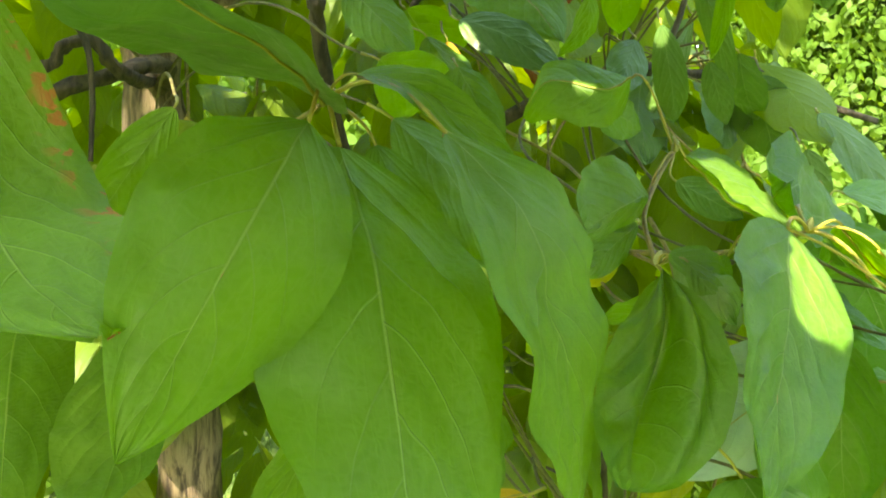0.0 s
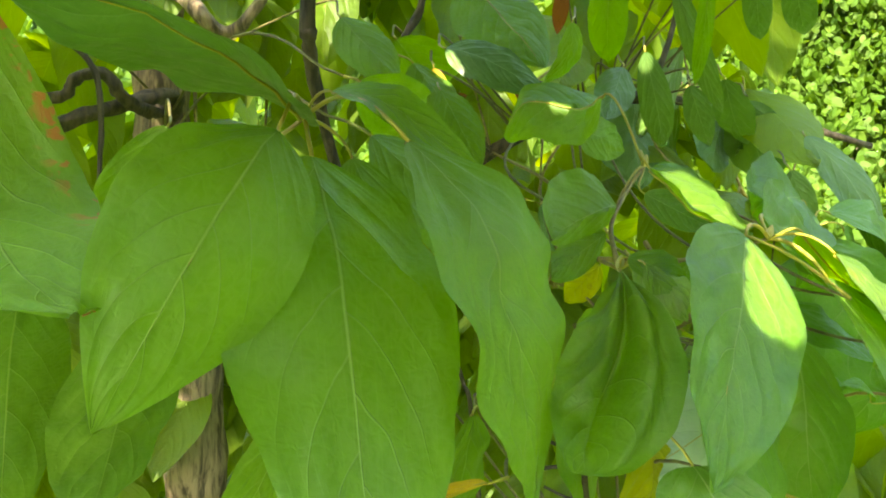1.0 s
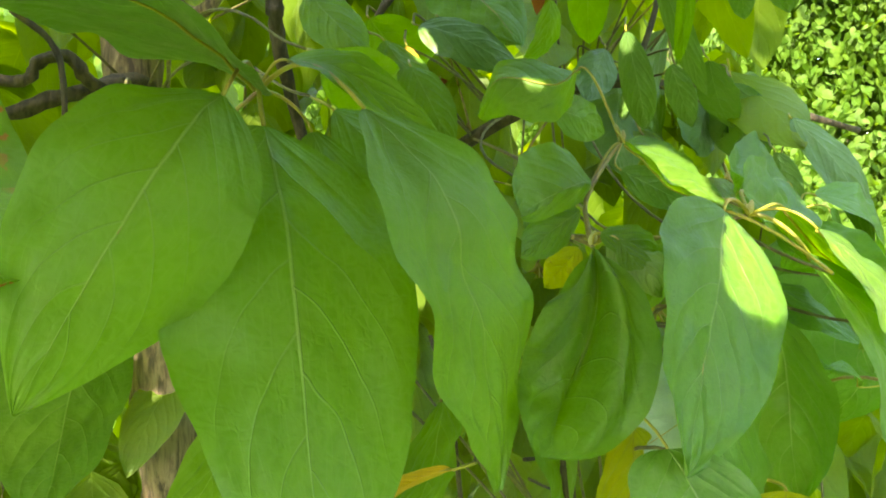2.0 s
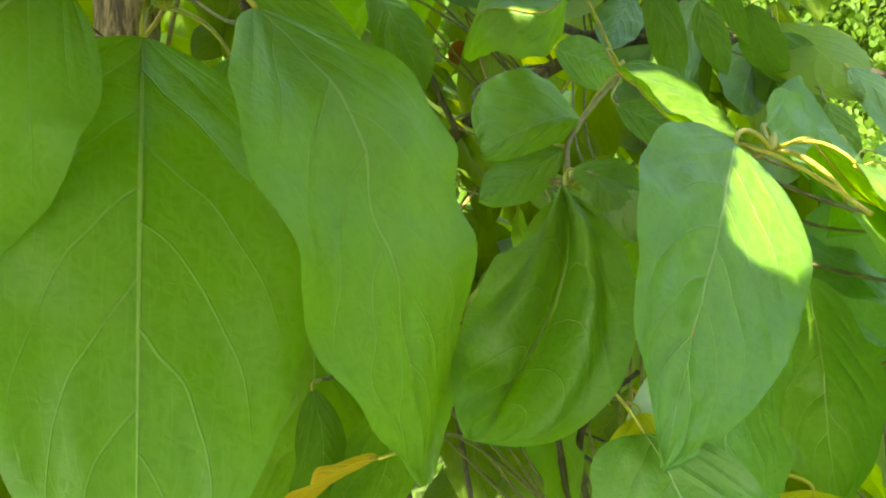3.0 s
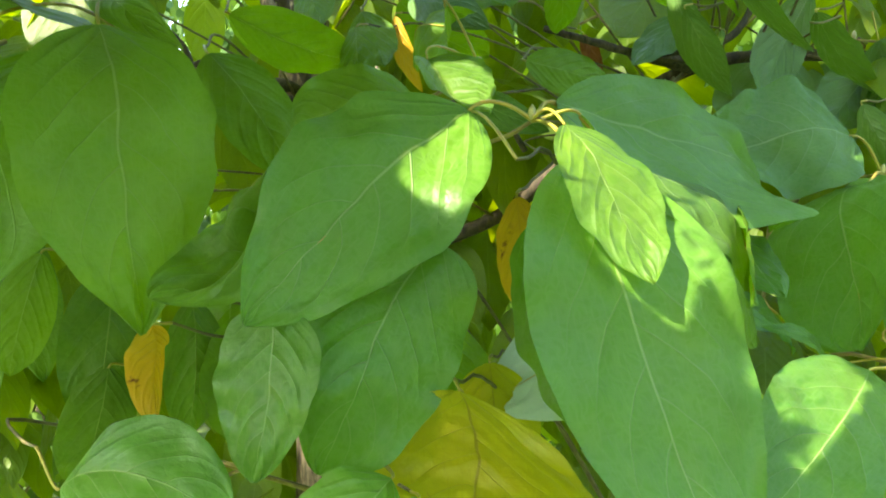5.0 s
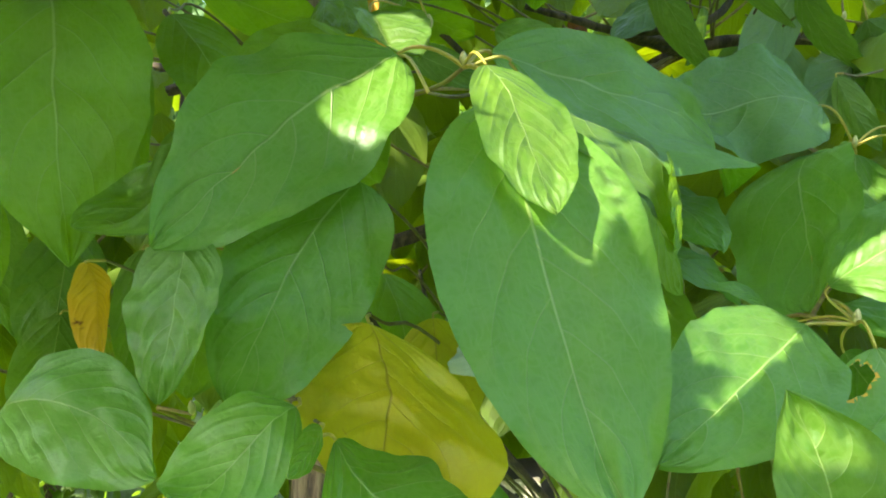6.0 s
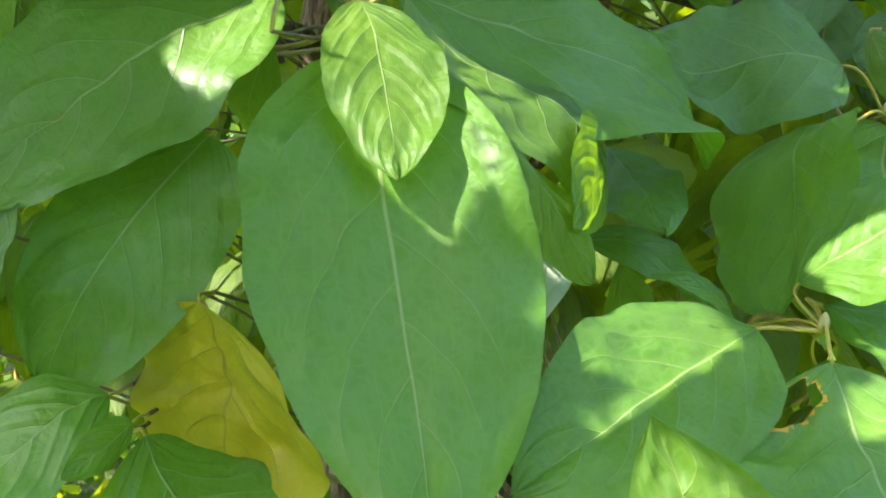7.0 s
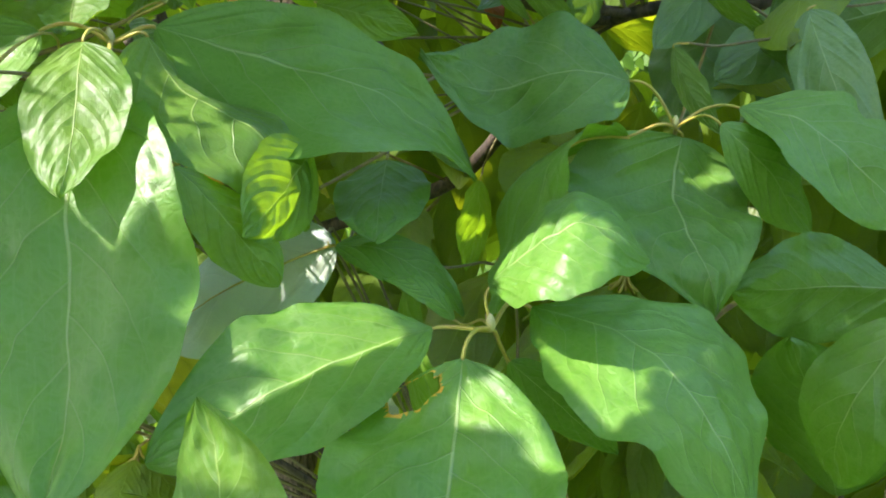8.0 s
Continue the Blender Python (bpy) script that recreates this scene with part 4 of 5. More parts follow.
leaf(twig, (0.417, 0.827, 1.607), (0.385, 0.735, 1.601), (0.94, -0.32, -0.10), 0.058, bow=-0.07, dip=-0.04, sway=0.00, fold=(-0.24, -0.34), curl=-0.01, belly=(0.62, 0.86), lop=-0.04, twist=0.51, mat=DIMMED, stalk=(0.414, 0.841, 1.610))
leaf(twig, (0.264, 0.859, 1.791), (0.270, 0.825, 1.699), (0.51, -0.79, 0.33), 0.077, bow=-0.03, fold=-0.31, mat=SKYLIT, stalk=(0.257, 0.869, 1.798))
leaf(twig, (0.392, 0.881, 1.766), (0.344, 0.797, 1.730), (0.88, -0.38, -0.29), 0.058, bow=-0.07, fold=-0.31, mat=SKYLIT, stalk=(0.389, 0.894, 1.770))
leaf(twig, (0.173, 0.738, 1.786), (0.188, 0.736, 1.753), (0.75, -0.56, 0.35), 0.015, bow=0.04, fold=-0.17, mat=BROWN, label="dry red-brown hanging leaf", stalk=(0.163, 0.744, 1.793))
leaf(twig, (0.275, 0.740, 1.770), (0.267, 0.727, 1.735), (0.90, 0.29, -0.32), 0.040, bow=0.05, fold=-0.10, wave=0.012, mat=SKYLIT, stalk=(0.268, 0.749, 1.777))
leaf(twig, (0.180, 0.737, 1.654), (0.178, 0.732, 1.593), (0.91, 0.41, -0.06), 0.045, bow=0.05, fold=-0.10, wave=0.012, stalk=(0.171, 0.744, 1.659))
bud(twig, (0.375, 0.700, 1.672), (0.2, -0.3, 1.0))

stems = []
stems.append(([(0.150, 0.800, 1.730), (0.135, 0.810, 1.779), (0.134, 0.742, 1.813), (0.145, 0.684, 1.802)], 0.0011, 0.0008))
stems.append(([(0.089, 0.590, 1.807), (0.097, 0.567, 1.796), (0.103, 0.549, 1.791)], 0.0013, 0.0009))
stems.append(([(0.142, 0.627, 1.793), (0.147, 0.603, 1.783), (0.151, 0.583, 1.779)], 0.0013, 0.0009))
stems.append(([(0.146, 0.690, 1.851), (0.150, 0.666, 1.840), (0.154, 0.647, 1.834)], 0.0013, 0.0009))
stems.append(([(0.150, 0.580, 1.763), (0.156, 0.555, 1.754), (0.160, 0.536, 1.751)], 0.0013, 0.0009))
stems.append(([(0.222, 0.678, 1.817), (0.223, 0.654, 1.807), (0.224, 0.634, 1.802)], 0.0013, 0.0009))
stems.append(([(0.107, 0.649, 1.804), (0.113, 0.626, 1.794), (0.119, 0.607, 1.789)], 0.0013, 0.0009))
stems.append(([(0.111, 0.861, 1.794), (0.116, 0.836, 1.786), (0.120, 0.817, 1.782)], 0.0013, 0.0009))
stems.append(([(0.211, 0.734, 1.854), (0.213, 0.709, 1.843), (0.214, 0.690, 1.837)], 0.0013, 0.0009))
stems.append(([(0.139, 0.618, 1.782), (0.144, 0.594, 1.773), (0.149, 0.574, 1.768)], 0.0013, 0.0009))
twig = shoot(shrub, stems)
leaf(twig, (0.109, 0.537, 1.786), (0.144, 0.517, 1.749), (0.17, -0.79, 0.59), 0.028, bow=0.02, fold=-0.20, stalk=(0.103, 0.549, 1.791))
leaf(twig, (0.157, 0.573, 1.775), (0.212, 0.576, 1.748), (0.28, -0.83, 0.48), 0.029, bow=0.10, fold=-0.13, mat=SKYLIT, stalk=(0.151, 0.583, 1.779))
leaf(twig, (0.158, 0.635, 1.828), (0.209, 0.596, 1.766), (-0.15, 0.78, -0.61), 0.054, bow=-0.01, fold=0.22, stalk=(0.154, 0.647, 1.834))
leaf(twig, (0.164, 0.524, 1.746), (0.187, 0.506, 1.706), (0.18, -0.84, 0.51), 0.023, bow=0.04, fold=-0.17, stalk=(0.160, 0.536, 1.751))
leaf(twig, (0.223, 0.626, 1.797), (0.201, 0.658, 1.765), (0.60, -0.32, -0.73), 0.023, bow=0.19, fold=-0.05, stalk=(0.224, 0.634, 1.802))
leaf(twig, (0.122, 0.600, 1.786), (0.134, 0.678, 1.765), (0.52, -0.29, -0.80), 0.044, bow=0.13, fold=-0.10, stalk=(0.119, 0.607, 1.789))
leaf(twig, (0.121, 0.810, 1.780), (0.112, 0.863, 1.769), (0.25, -0.15, -0.96), 0.019, bow=0.07, fold=-0.15, mat=BROWN, label="dry red-brown hanging leaf", stalk=(0.120, 0.817, 1.782))
leaf(twig, (0.214, 0.682, 1.831), (0.209, 0.703, 1.805), (0.00, -0.78, -0.62), 0.011, bow=0.08, fold=-0.14, mat=BROWN, label="dry red-brown hanging leaf", stalk=(0.214, 0.690, 1.837))
leaf(twig, (0.152, 0.565, 1.763), (0.161, 0.580, 1.721), (-0.00, -0.94, -0.33), 0.015, bow=0.10, fold=-0.13, mat=ORANGE, label="withered orange-yellow leaf", stalk=(0.149, 0.574, 1.768))
bud(twig, (0.145, 0.684, 1.802), (0.2, -0.3, 1.0))

stems = []
stems.append(([(0.226, 0.800, 1.765), (0.270, 0.835, 1.815), (0.307, 0.791, 1.846), (0.302, 0.733, 1.833)], 0.0011, 0.0008))
stems.append(([(0.308, 0.684, 1.850), (0.305, 0.660, 1.839), (0.303, 0.641, 1.833)], 0.0013, 0.0009))
stems.append(([(0.286, 0.731, 1.856), (0.284, 0.706, 1.845), (0.283, 0.687, 1.838)], 0.0013, 0.0009))
stems.append(([(0.268, 0.731, 1.806), (0.267, 0.707, 1.796), (0.267, 0.687, 1.792)], 0.0013, 0.0009))
stems.append(([(0.295, 0.695, 1.777), (0.293, 0.670, 1.768), (0.292, 0.651, 1.765)], 0.0013, 0.0009))
stems.append(([(0.360, 0.703, 1.848), (0.355, 0.679, 1.837), (0.352, 0.660, 1.831)], 0.0013, 0.0009))
stems.append(([(0.342, 0.747, 1.865), (0.339, 0.723, 1.853), (0.336, 0.704, 1.847)], 0.0013, 0.0009))
stems.append(([(0.243, 0.726, 1.864), (0.244, 0.702, 1.853), (0.244, 0.683, 1.846)], 0.0013, 0.0009))
twig = shoot(shrub, stems)
leaf(twig, (0.302, 0.633, 1.827), (0.300, 0.698, 1.767), (-0.06, -0.68, -0.73), 0.011, bow=0.14, fold=-0.14, stalk=(0.303, 0.641, 1.833))
leaf(twig, (0.284, 0.679, 1.833), (0.325, 0.754, 1.754), (0.04, -0.74, -0.67), 0.017, bow=0.15, fold=-0.13, mat=SKYLIT, stalk=(0.283, 0.687, 1.838))
leaf(twig, (0.267, 0.679, 1.787), (0.282, 0.735, 1.729), (0.17, -0.73, -0.66), 0.022, bow=0.16, fold=-0.11, mat=SKYLIT, stalk=(0.267, 0.687, 1.792))
leaf(twig, (0.292, 0.642, 1.760), (0.307, 0.667, 1.725), (0.01, -0.82, -0.58), 0.017, bow=0.09, fold=-0.14, mat=SKYLIT, stalk=(0.292, 0.651, 1.765))
leaf(twig, (0.351, 0.653, 1.826), (0.367, 0.693, 1.797), (-0.04, -0.57, -0.82), 0.020, bow=0.15, fold=-0.10, mat=SKYLIT, stalk=(0.352, 0.660, 1.831))
leaf(twig, (0.335, 0.697, 1.842), (0.349, 0.751, 1.805), (0.00, -0.57, -0.82), 0.019, bow=0.15, fold=-0.11, mat=SKYLIT, stalk=(0.336, 0.704, 1.847))
leaf(twig, (0.244, 0.675, 1.841), (0.243, 0.737, 1.790), (-0.06, -0.63, -0.77), 0.027, bow=0.15, fold=-0.10, stalk=(0.244, 0.683, 1.846))
bud(twig, (0.302, 0.733, 1.833), (0.2, -0.3, 1.0))

stems = []
stems.append(([(0.280, 0.840, 1.775), (0.309, 0.898, 1.785), (0.334, 0.877, 1.783), (0.331, 0.818, 1.774)], 0.0011, 0.0008))
stems.append(([(0.338, 0.756, 1.774), (0.336, 0.731, 1.765), (0.335, 0.711, 1.761)], 0.0013, 0.0009))
stems.append(([(0.392, 0.830, 1.753), (0.389, 0.805, 1.746), (0.386, 0.785, 1.743)], 0.0013, 0.0009))
stems.append(([(0.368, 0.762, 1.724), (0.365, 0.737, 1.717), (0.363, 0.718, 1.715)], 0.0013, 0.0009))
stems.append(([(0.303, 0.883, 1.835), (0.303, 0.858, 1.825), (0.303, 0.839, 1.820)], 0.0013, 0.0009))
stems.append(([(0.250, 0.786, 1.804), (0.252, 0.761, 1.795), (0.254, 0.742, 1.790)], 0.0013, 0.0009))
stems.append(([(0.327, 0.805, 1.796), (0.326, 0.781, 1.787), (0.325, 0.761, 1.782)], 0.0013, 0.0009))
twig = shoot(shrub, stems)
leaf(twig, (0.349, 0.805, 1.768), (0.373, 0.832, 1.702), (-0.35, -0.82, -0.46), 0.050, bow=0.11, fold=-0.10, mat=SKYLIT)
leaf(twig, (0.386, 0.774, 1.738), (0.438, 0.759, 1.644), (0.28, -0.91, 0.31), 0.032, bow=0.15, fold=-0.11, mat=SKYLIT, stalk=(0.386, 0.785, 1.743))
leaf(twig, (0.363, 0.708, 1.711), (0.382, 0.722, 1.672), (-0.02, -0.94, -0.35), 0.018, bow=0.08, fold=-0.14, mat=SKYLIT, stalk=(0.363, 0.718, 1.715))
leaf(twig, (0.302, 0.826, 1.814), (0.288, 0.776, 1.733), (0.70, -0.66, 0.29), 0.039, bow=-0.13, fold=-0.31, mat=SKYLIT, stalk=(0.303, 0.839, 1.820))
leaf(twig, (0.254, 0.728, 1.785), (0.242, 0.680, 1.744), (0.36, -0.66, 0.66), 0.029, bow=0.01, fold=-0.19, mat=SKYLIT, stalk=(0.254, 0.742, 1.790))
leaf(twig, (0.326, 0.753, 1.778), (0.350, 0.803, 1.734), (-0.31, -0.54, -0.78), 0.031, bow=0.09, fold=-0.14, mat=SKYLIT, stalk=(0.325, 0.761, 1.782))
bud(twig, (0.331, 0.818, 1.774), (0.2, -0.3, 1.0))

stems = []
stems.append(([(0.226, 0.800, 1.765), (0.197, 0.711, 1.699), (0.240, 0.585, 1.631), (0.293, 0.557, 1.630)], 0.0011, 0.0008))
stems.append(([(0.316, 0.504, 1.641), (0.340, 0.495, 1.635), (0.358, 0.488, 1.633)], 0.0013, 0.0009))
stems.append(([(0.289, 0.588, 1.616), (0.310, 0.576, 1.612), (0.328, 0.565, 1.612)], 0.0013, 0.0009))
stems.append(([(0.314, 0.561, 1.657), (0.336, 0.548, 1.649), (0.353, 0.539, 1.647)], 0.0013, 0.0009))
twig = shoot(shrub, stems)
leaf(twig, (0.375, 0.482, 1.632), (0.376, 0.518, 1.597), (0.98, 0.12, 0.14), 0.026, bow=0.05, dip=0.00, sway=0.00, fold=(-0.39, -0.06), curl=-0.08, belly=(0.67, 0.72), lop=-0.14, twist=-0.75, sun=[[(0.18, -0.82), (0.4, -0.8), (0.44, -0.18), (0.29, -0.25)]], stalk=(0.358, 0.488, 1.633))
leaf(twig, (0.334, 0.558, 1.610), (0.258, 0.512, 1.561), (-0.36, 0.89, -0.28), 0.055, bow=-0.08, fold=0.15, mat=PALE, label="pale glaucous leaf underside", stalk=(0.328, 0.565, 1.612))
# Added leaf that stands in for the sunlit tip of a neighbouring leaf.
leaf(twig, (0.364, 0.531, 1.643), (0.380, 0.503, 1.612), (0.90, 0.41, 0.11), 0.034, bow=0.05, fold=-0.10, wave=0.012, stalk=(0.353, 0.539, 1.647))
bud(twig, (0.293, 0.557, 1.630), (0.2, -0.3, 1.0))


# ---- fill of leaves further in ----
rng = random.Random(11)


def leaf_mesh(name, length, width, bow, fold, seed, rows=16, cols=4):
    """A leaf of its own mesh, hanging from the origin down z, upper face to -y."""
    blade = Blade((0, 0, -0.015), (0, 0, -0.015 - length), (0, -1, 0), width, bow, fold, 0.05, 0.001, seed)
    bm = bmesh.new()
    uv = bm.loops.layers.uv.new("uv")
    grid, where = [], {}
    for i in range(rows + 1):
        u = 0.004 + 0.992 * i / rows
        line = []
        for j in range(-cols, cols + 1):
            vert = bm.verts.new(blade.at(u, j / cols))
            where[vert] = (u, 0.5 + 0.5 * j / cols)
            line.append(vert)
        grid.append(line)
    for i in range(rows):
        for j in range(2 * cols):
            f = bm.faces.new((grid[i][j], grid[i + 1][j], grid[i + 1][j + 1], grid[i][j + 1]))
            for loop in f.loops:
                loop[uv].uv = where[loop.vert]
    tube(bm, [Vector((0, 0, 0)), Vector((0, 0.002, -0.008)), Vector((0, 0, -0.015))], (0.0012, 0.001), 5, 1)
    me = bpy.data.meshes.new(name)
    bm.to_mesh(me)
    bm.free()
    for poly in me.polygons:
        poly.use_smooth = True
    me.materials.append(INNER)
    me.materials.append(PETIOLE)
    return me


KINDS = [leaf_mesh("inner_leaf", 0.075 + 0.008 * k, 0.036 + 0.0045 * k, 0.05 + 0.02 * (k % 3), -0.25 + 0.06 * (k % 4), 200 + k) for k in range(6)]
EYE = Vector((0.36, 0.24, 1.65))


def before_label(p):
    """Whether a place lies in the gap through which the plant label is seen."""
    eye, goal = Vector((0.30, 0.21, 1.66)), Vector((0.0, 0.93, 1.38))
    return (p - eye).angle(goal - eye) < radians(5.5)


def inner_shoot(at, size, kinds):
    """A twig with a whorl of hanging leaves."""
    at = Vector(at)
    bm = bmesh.new()
    away = Vector((rng.uniform(-0.05, 0.05), rng.uniform(0.04, 0.1), rng.uniform(0.02, 0.08)))
    tube(bm, spline([at + away * 1.5, at + away * 0.6 + Vector((0, 0, 0.01)), at], 4), (0.0022, 0.0012), 6, 0, 0.2)
    twig = finish("shoot", bm, [TWIG], shrub, origin=at)
    turn0 = rng.uniform(0, 6.28)
    for k in range(rng.randint(5, 7)):
        ob = bpy.data.objects.new("leaf", rng.choice(kinds))
        scene.collection.objects.link(ob)
        ob.parent = twig
        s = size * rng.uniform(0.75, 1.2)
        turn = turn0 + k * 2.4 + rng.uniform(-0.3, 0.3)
        droop = rng.uniform(0.15, 1.15)
        ob.matrix_basis = Matrix.Rotation(turn, 4, "Z") @ Matrix.Rotation(-droop, 4, "X") @ Matrix.Rotation(rng.uniform(-0.5, 0.5), 4, "Z") @ Matrix.Diagonal((s, s, s, 1))


def polar(azimuth, lift, dist):
    a, e = radians(azimuth), radians(lift)
    return EYE + Vector((-math.sin(a) * math.cos(e), math.cos(a) * math.cos(e), math.sin(e))) * dist


# sunlit gaps between the inner shoots
BEAMS = [Vector((0.274, 0.731, 1.752)), Vector((0.183, 0.732, 1.623))]


def in_beam(p, room):
    for s in BEAMS:
        along = (s - p).dot(SUN_WAY)
        if along > -0.03 and (s - p - SUN_WAY * along).length < room:
            return True
    return False


count = 0
while count < 64:
    az, el, dist = rng.uniform(-22, 92), rng.uniform(-26, 26), rng.uniform(0.50, 1.05)
    if az < -4 and el > 1 + (az + 4) * 0.4:
        continue
    if az > 58 and el < -9 and dist < 0.8:
        continue
    if before_label(polar(az, el, dist) - Vector((0, 0, 0.05))) or in_beam(polar(az, el, dist) - Vector((0, 0, 0.05)), 0.085):
        continue
    inner_shoot(polar(az, el, dist), rng.uniform(0.85, 1.25), KINDS)
    count += 1


def inner_foliage(n):
    """Leaves deeper in the shrub, too many to count."""
    r = random.Random(21)
    verts, faces, uvs = [], [], []
    made = 0
    while made < n:
        az, el, dist = r.uniform(-16, 96), r.uniform(-30, 30), r.uniform(0.62, 1.25)
        if az < -3 and el > (az + 3) * 0.4:
            continue
        if az > 58 and el < -9:
            continue
        p = polar(az, el, dist)
        if before_label(p - Vector((0, 0, 0.05))) or in_beam(p - Vector((0, 0, 0.05)), 0.07):
            continue
        k = r.uniform(0.8, 1.3)
        droop, turn = r.uniform(0.0, 1.2), r.uniform(0, 6.28)
        m = Matrix.Translation(p) @ Matrix.Rotation(turn, 4, "Z") @ Matrix.Rotation(-droop, 4, "X") @ Matrix.Rotation(r.uniform(-0.6, 0.6), 4, "Z") @ Matrix.Diagonal((k, k, k, 1))
        blade = Blade((0, 0, -0.012), (0, 0, -0.11), (0, -1, 0), r.uniform(0.04, 0.056), r.uniform(0.02, 0.12), r.uniform(-0.3, 0.1), 0.05, 0.0, made)
        at = len(verts)
        for i in range(11):
            for j in range(-2, 3):
                u = 0.004 + 0.0992 * i
                verts.append(m @ blade.at(u, j / 2))
                uvs.append((u, 0.5 + j / 4))
        for i in range(10):
            for j in range(4):
                q = at + i * 5 + j
                faces.append((q, q + 5, q + 6, q + 1))
        made += 1
    me = bpy.data.meshes.new("inner_foliage")
    base = shrub.location
    me.from_pydata([v - base for v in verts], [], faces)
    layer = me.uv_layers.new(name="uv")
    for loop in me.loops:
        layer.data[loop.index].uv = uvs[loop.vertex_index]
    for poly in me.polygons:
        poly.use_smooth = True
    me.materials.append(INNER)
    ob = new("inner_foliage", me)
    ob.parent = shrub
    tagged(ob, "crowded green leaves deeper in the shrub", kind="stuff")


inner_foliage(1500)


# ---- unseen upper leaves, added to shade the shoots ----
def leaf_cards(bm, at, way, face, length, width):
    """A small folded leaf of four faces."""
    way = way.normalized()
    face = (face - way * face.dot(way)).normalized()
    side = way.cross(face)
    b, t = bm.verts.new(at), bm.verts.new(at + way * length)
    m = bm.verts.new(at + way * length * 0.5 + face * length * 0.06)
    l = bm.verts.new(at + way * length * 0.42 + side * width / 2 - face * width * 0.1)
    r = bm.verts.new(at + way * length * 0.42 - side * width / 2 - face * width * 0.1)
    bm.faces.new((b, m, l)), bm.faces.new((l, m, t)), bm.faces.new((b, r, m)), bm.faces.new((r, t, m))


def random_way(r, down=0.5):
    return Vector((r.uniform(-1, 1), r.uniform(-1, 1), r.uniform(-1, 0.6) - down))


# Leaves and stalks that the added upper leaves leave in sunlight: place and radius.
SUNNY = [(0.274, 0.731, 1.752, 0.014), (0.183, 0.732, 1.623, 0.016), (0.395, 0.791, 1.591, 0.016), (0.320, 0.470, 1.676, 0.010), (0.321, 0.470, 1.664, 0.009), (0.370, 0.518, 1.630, 0.014),
         (0.326, 0.467, 1.676, 0.005), (0.330, 0.466, 1.668, 0.005), (0.314, 0.473, 1.680, 0.005), (0.318, 0.481, 1.682, 0.005)]
# a spot deep in the shrub that the added leaves above keep dark
SHADY = Vector((0.086, 0.79, 1.55))
ACROSS = Vector((SUN_WAY.y, -SUN_WAY.x, 0)).normalized()
ATHWART = SUN_WAY.cross(ACROSS)


def sun_plane(p):
    return np.array((p.dot(ACROSS), p.dot(ATHWART)))


def light_map():
    """Points of the near leaves, as seen from the sun: in sunlight, and in shade."""
    lit, shade, lit_depth, depth = [], [], [], []
    for blade, sun in BLADES:
        rows, cols = (32, 9) if sun else (14, 4)
        for i in range(1, rows):
            for j in range(-cols, cols + 1):
                u, x = i / rows, 0.94 * j / cols
                p = blade.at(u, x)
                sunny = any(inside(u, x, polygon) for polygon in sun) or any((p - Vector(s[:3])).length < s[3] for s in SUNNY)
                (lit if sunny else shade).append(sun_plane(p))
                (lit_depth if sunny else depth).append(p.dot(SUN_WAY))
    lit += [sun_plane(Vector(s[:3])) for s in SUNNY]
    lit_depth += [Vector(s[:3]).dot(SUN_WAY) for s in SUNNY]
    for i in range(-4, 5):
        for j in range(-4, 5):
            p = SHADY + ACROSS * i * 0.01 + ATHWART * j * 0.01
            shade.append(sun_plane(p))
            depth.append(p.dot(SUN_WAY))
    return np.array(lit), np.array(shade), np.array(lit_depth), np.array(depth)


def covers(points, c, way, length, width, margin=0.002):
    """Which points lie in the shadow of a leaf with that middle, in the sun's plane."""
    d = points - c
    n = np.linalg.norm(way) + 1e-6
    w = way / n
    along, across = d @ w, d @ np.array((-w[1], w[0]))
    return (along / (length * n / 2 + margin)) ** 2 + (across / (width / 2 + margin)) ** 2 < 1


WAY_ALONG = [Vector((0.22, 0.13)), Vector((0.30, 0.20)), Vector((0.42, 0.23)), Vector((0.52, 0.30)), Vector((0.62, 0.41))]


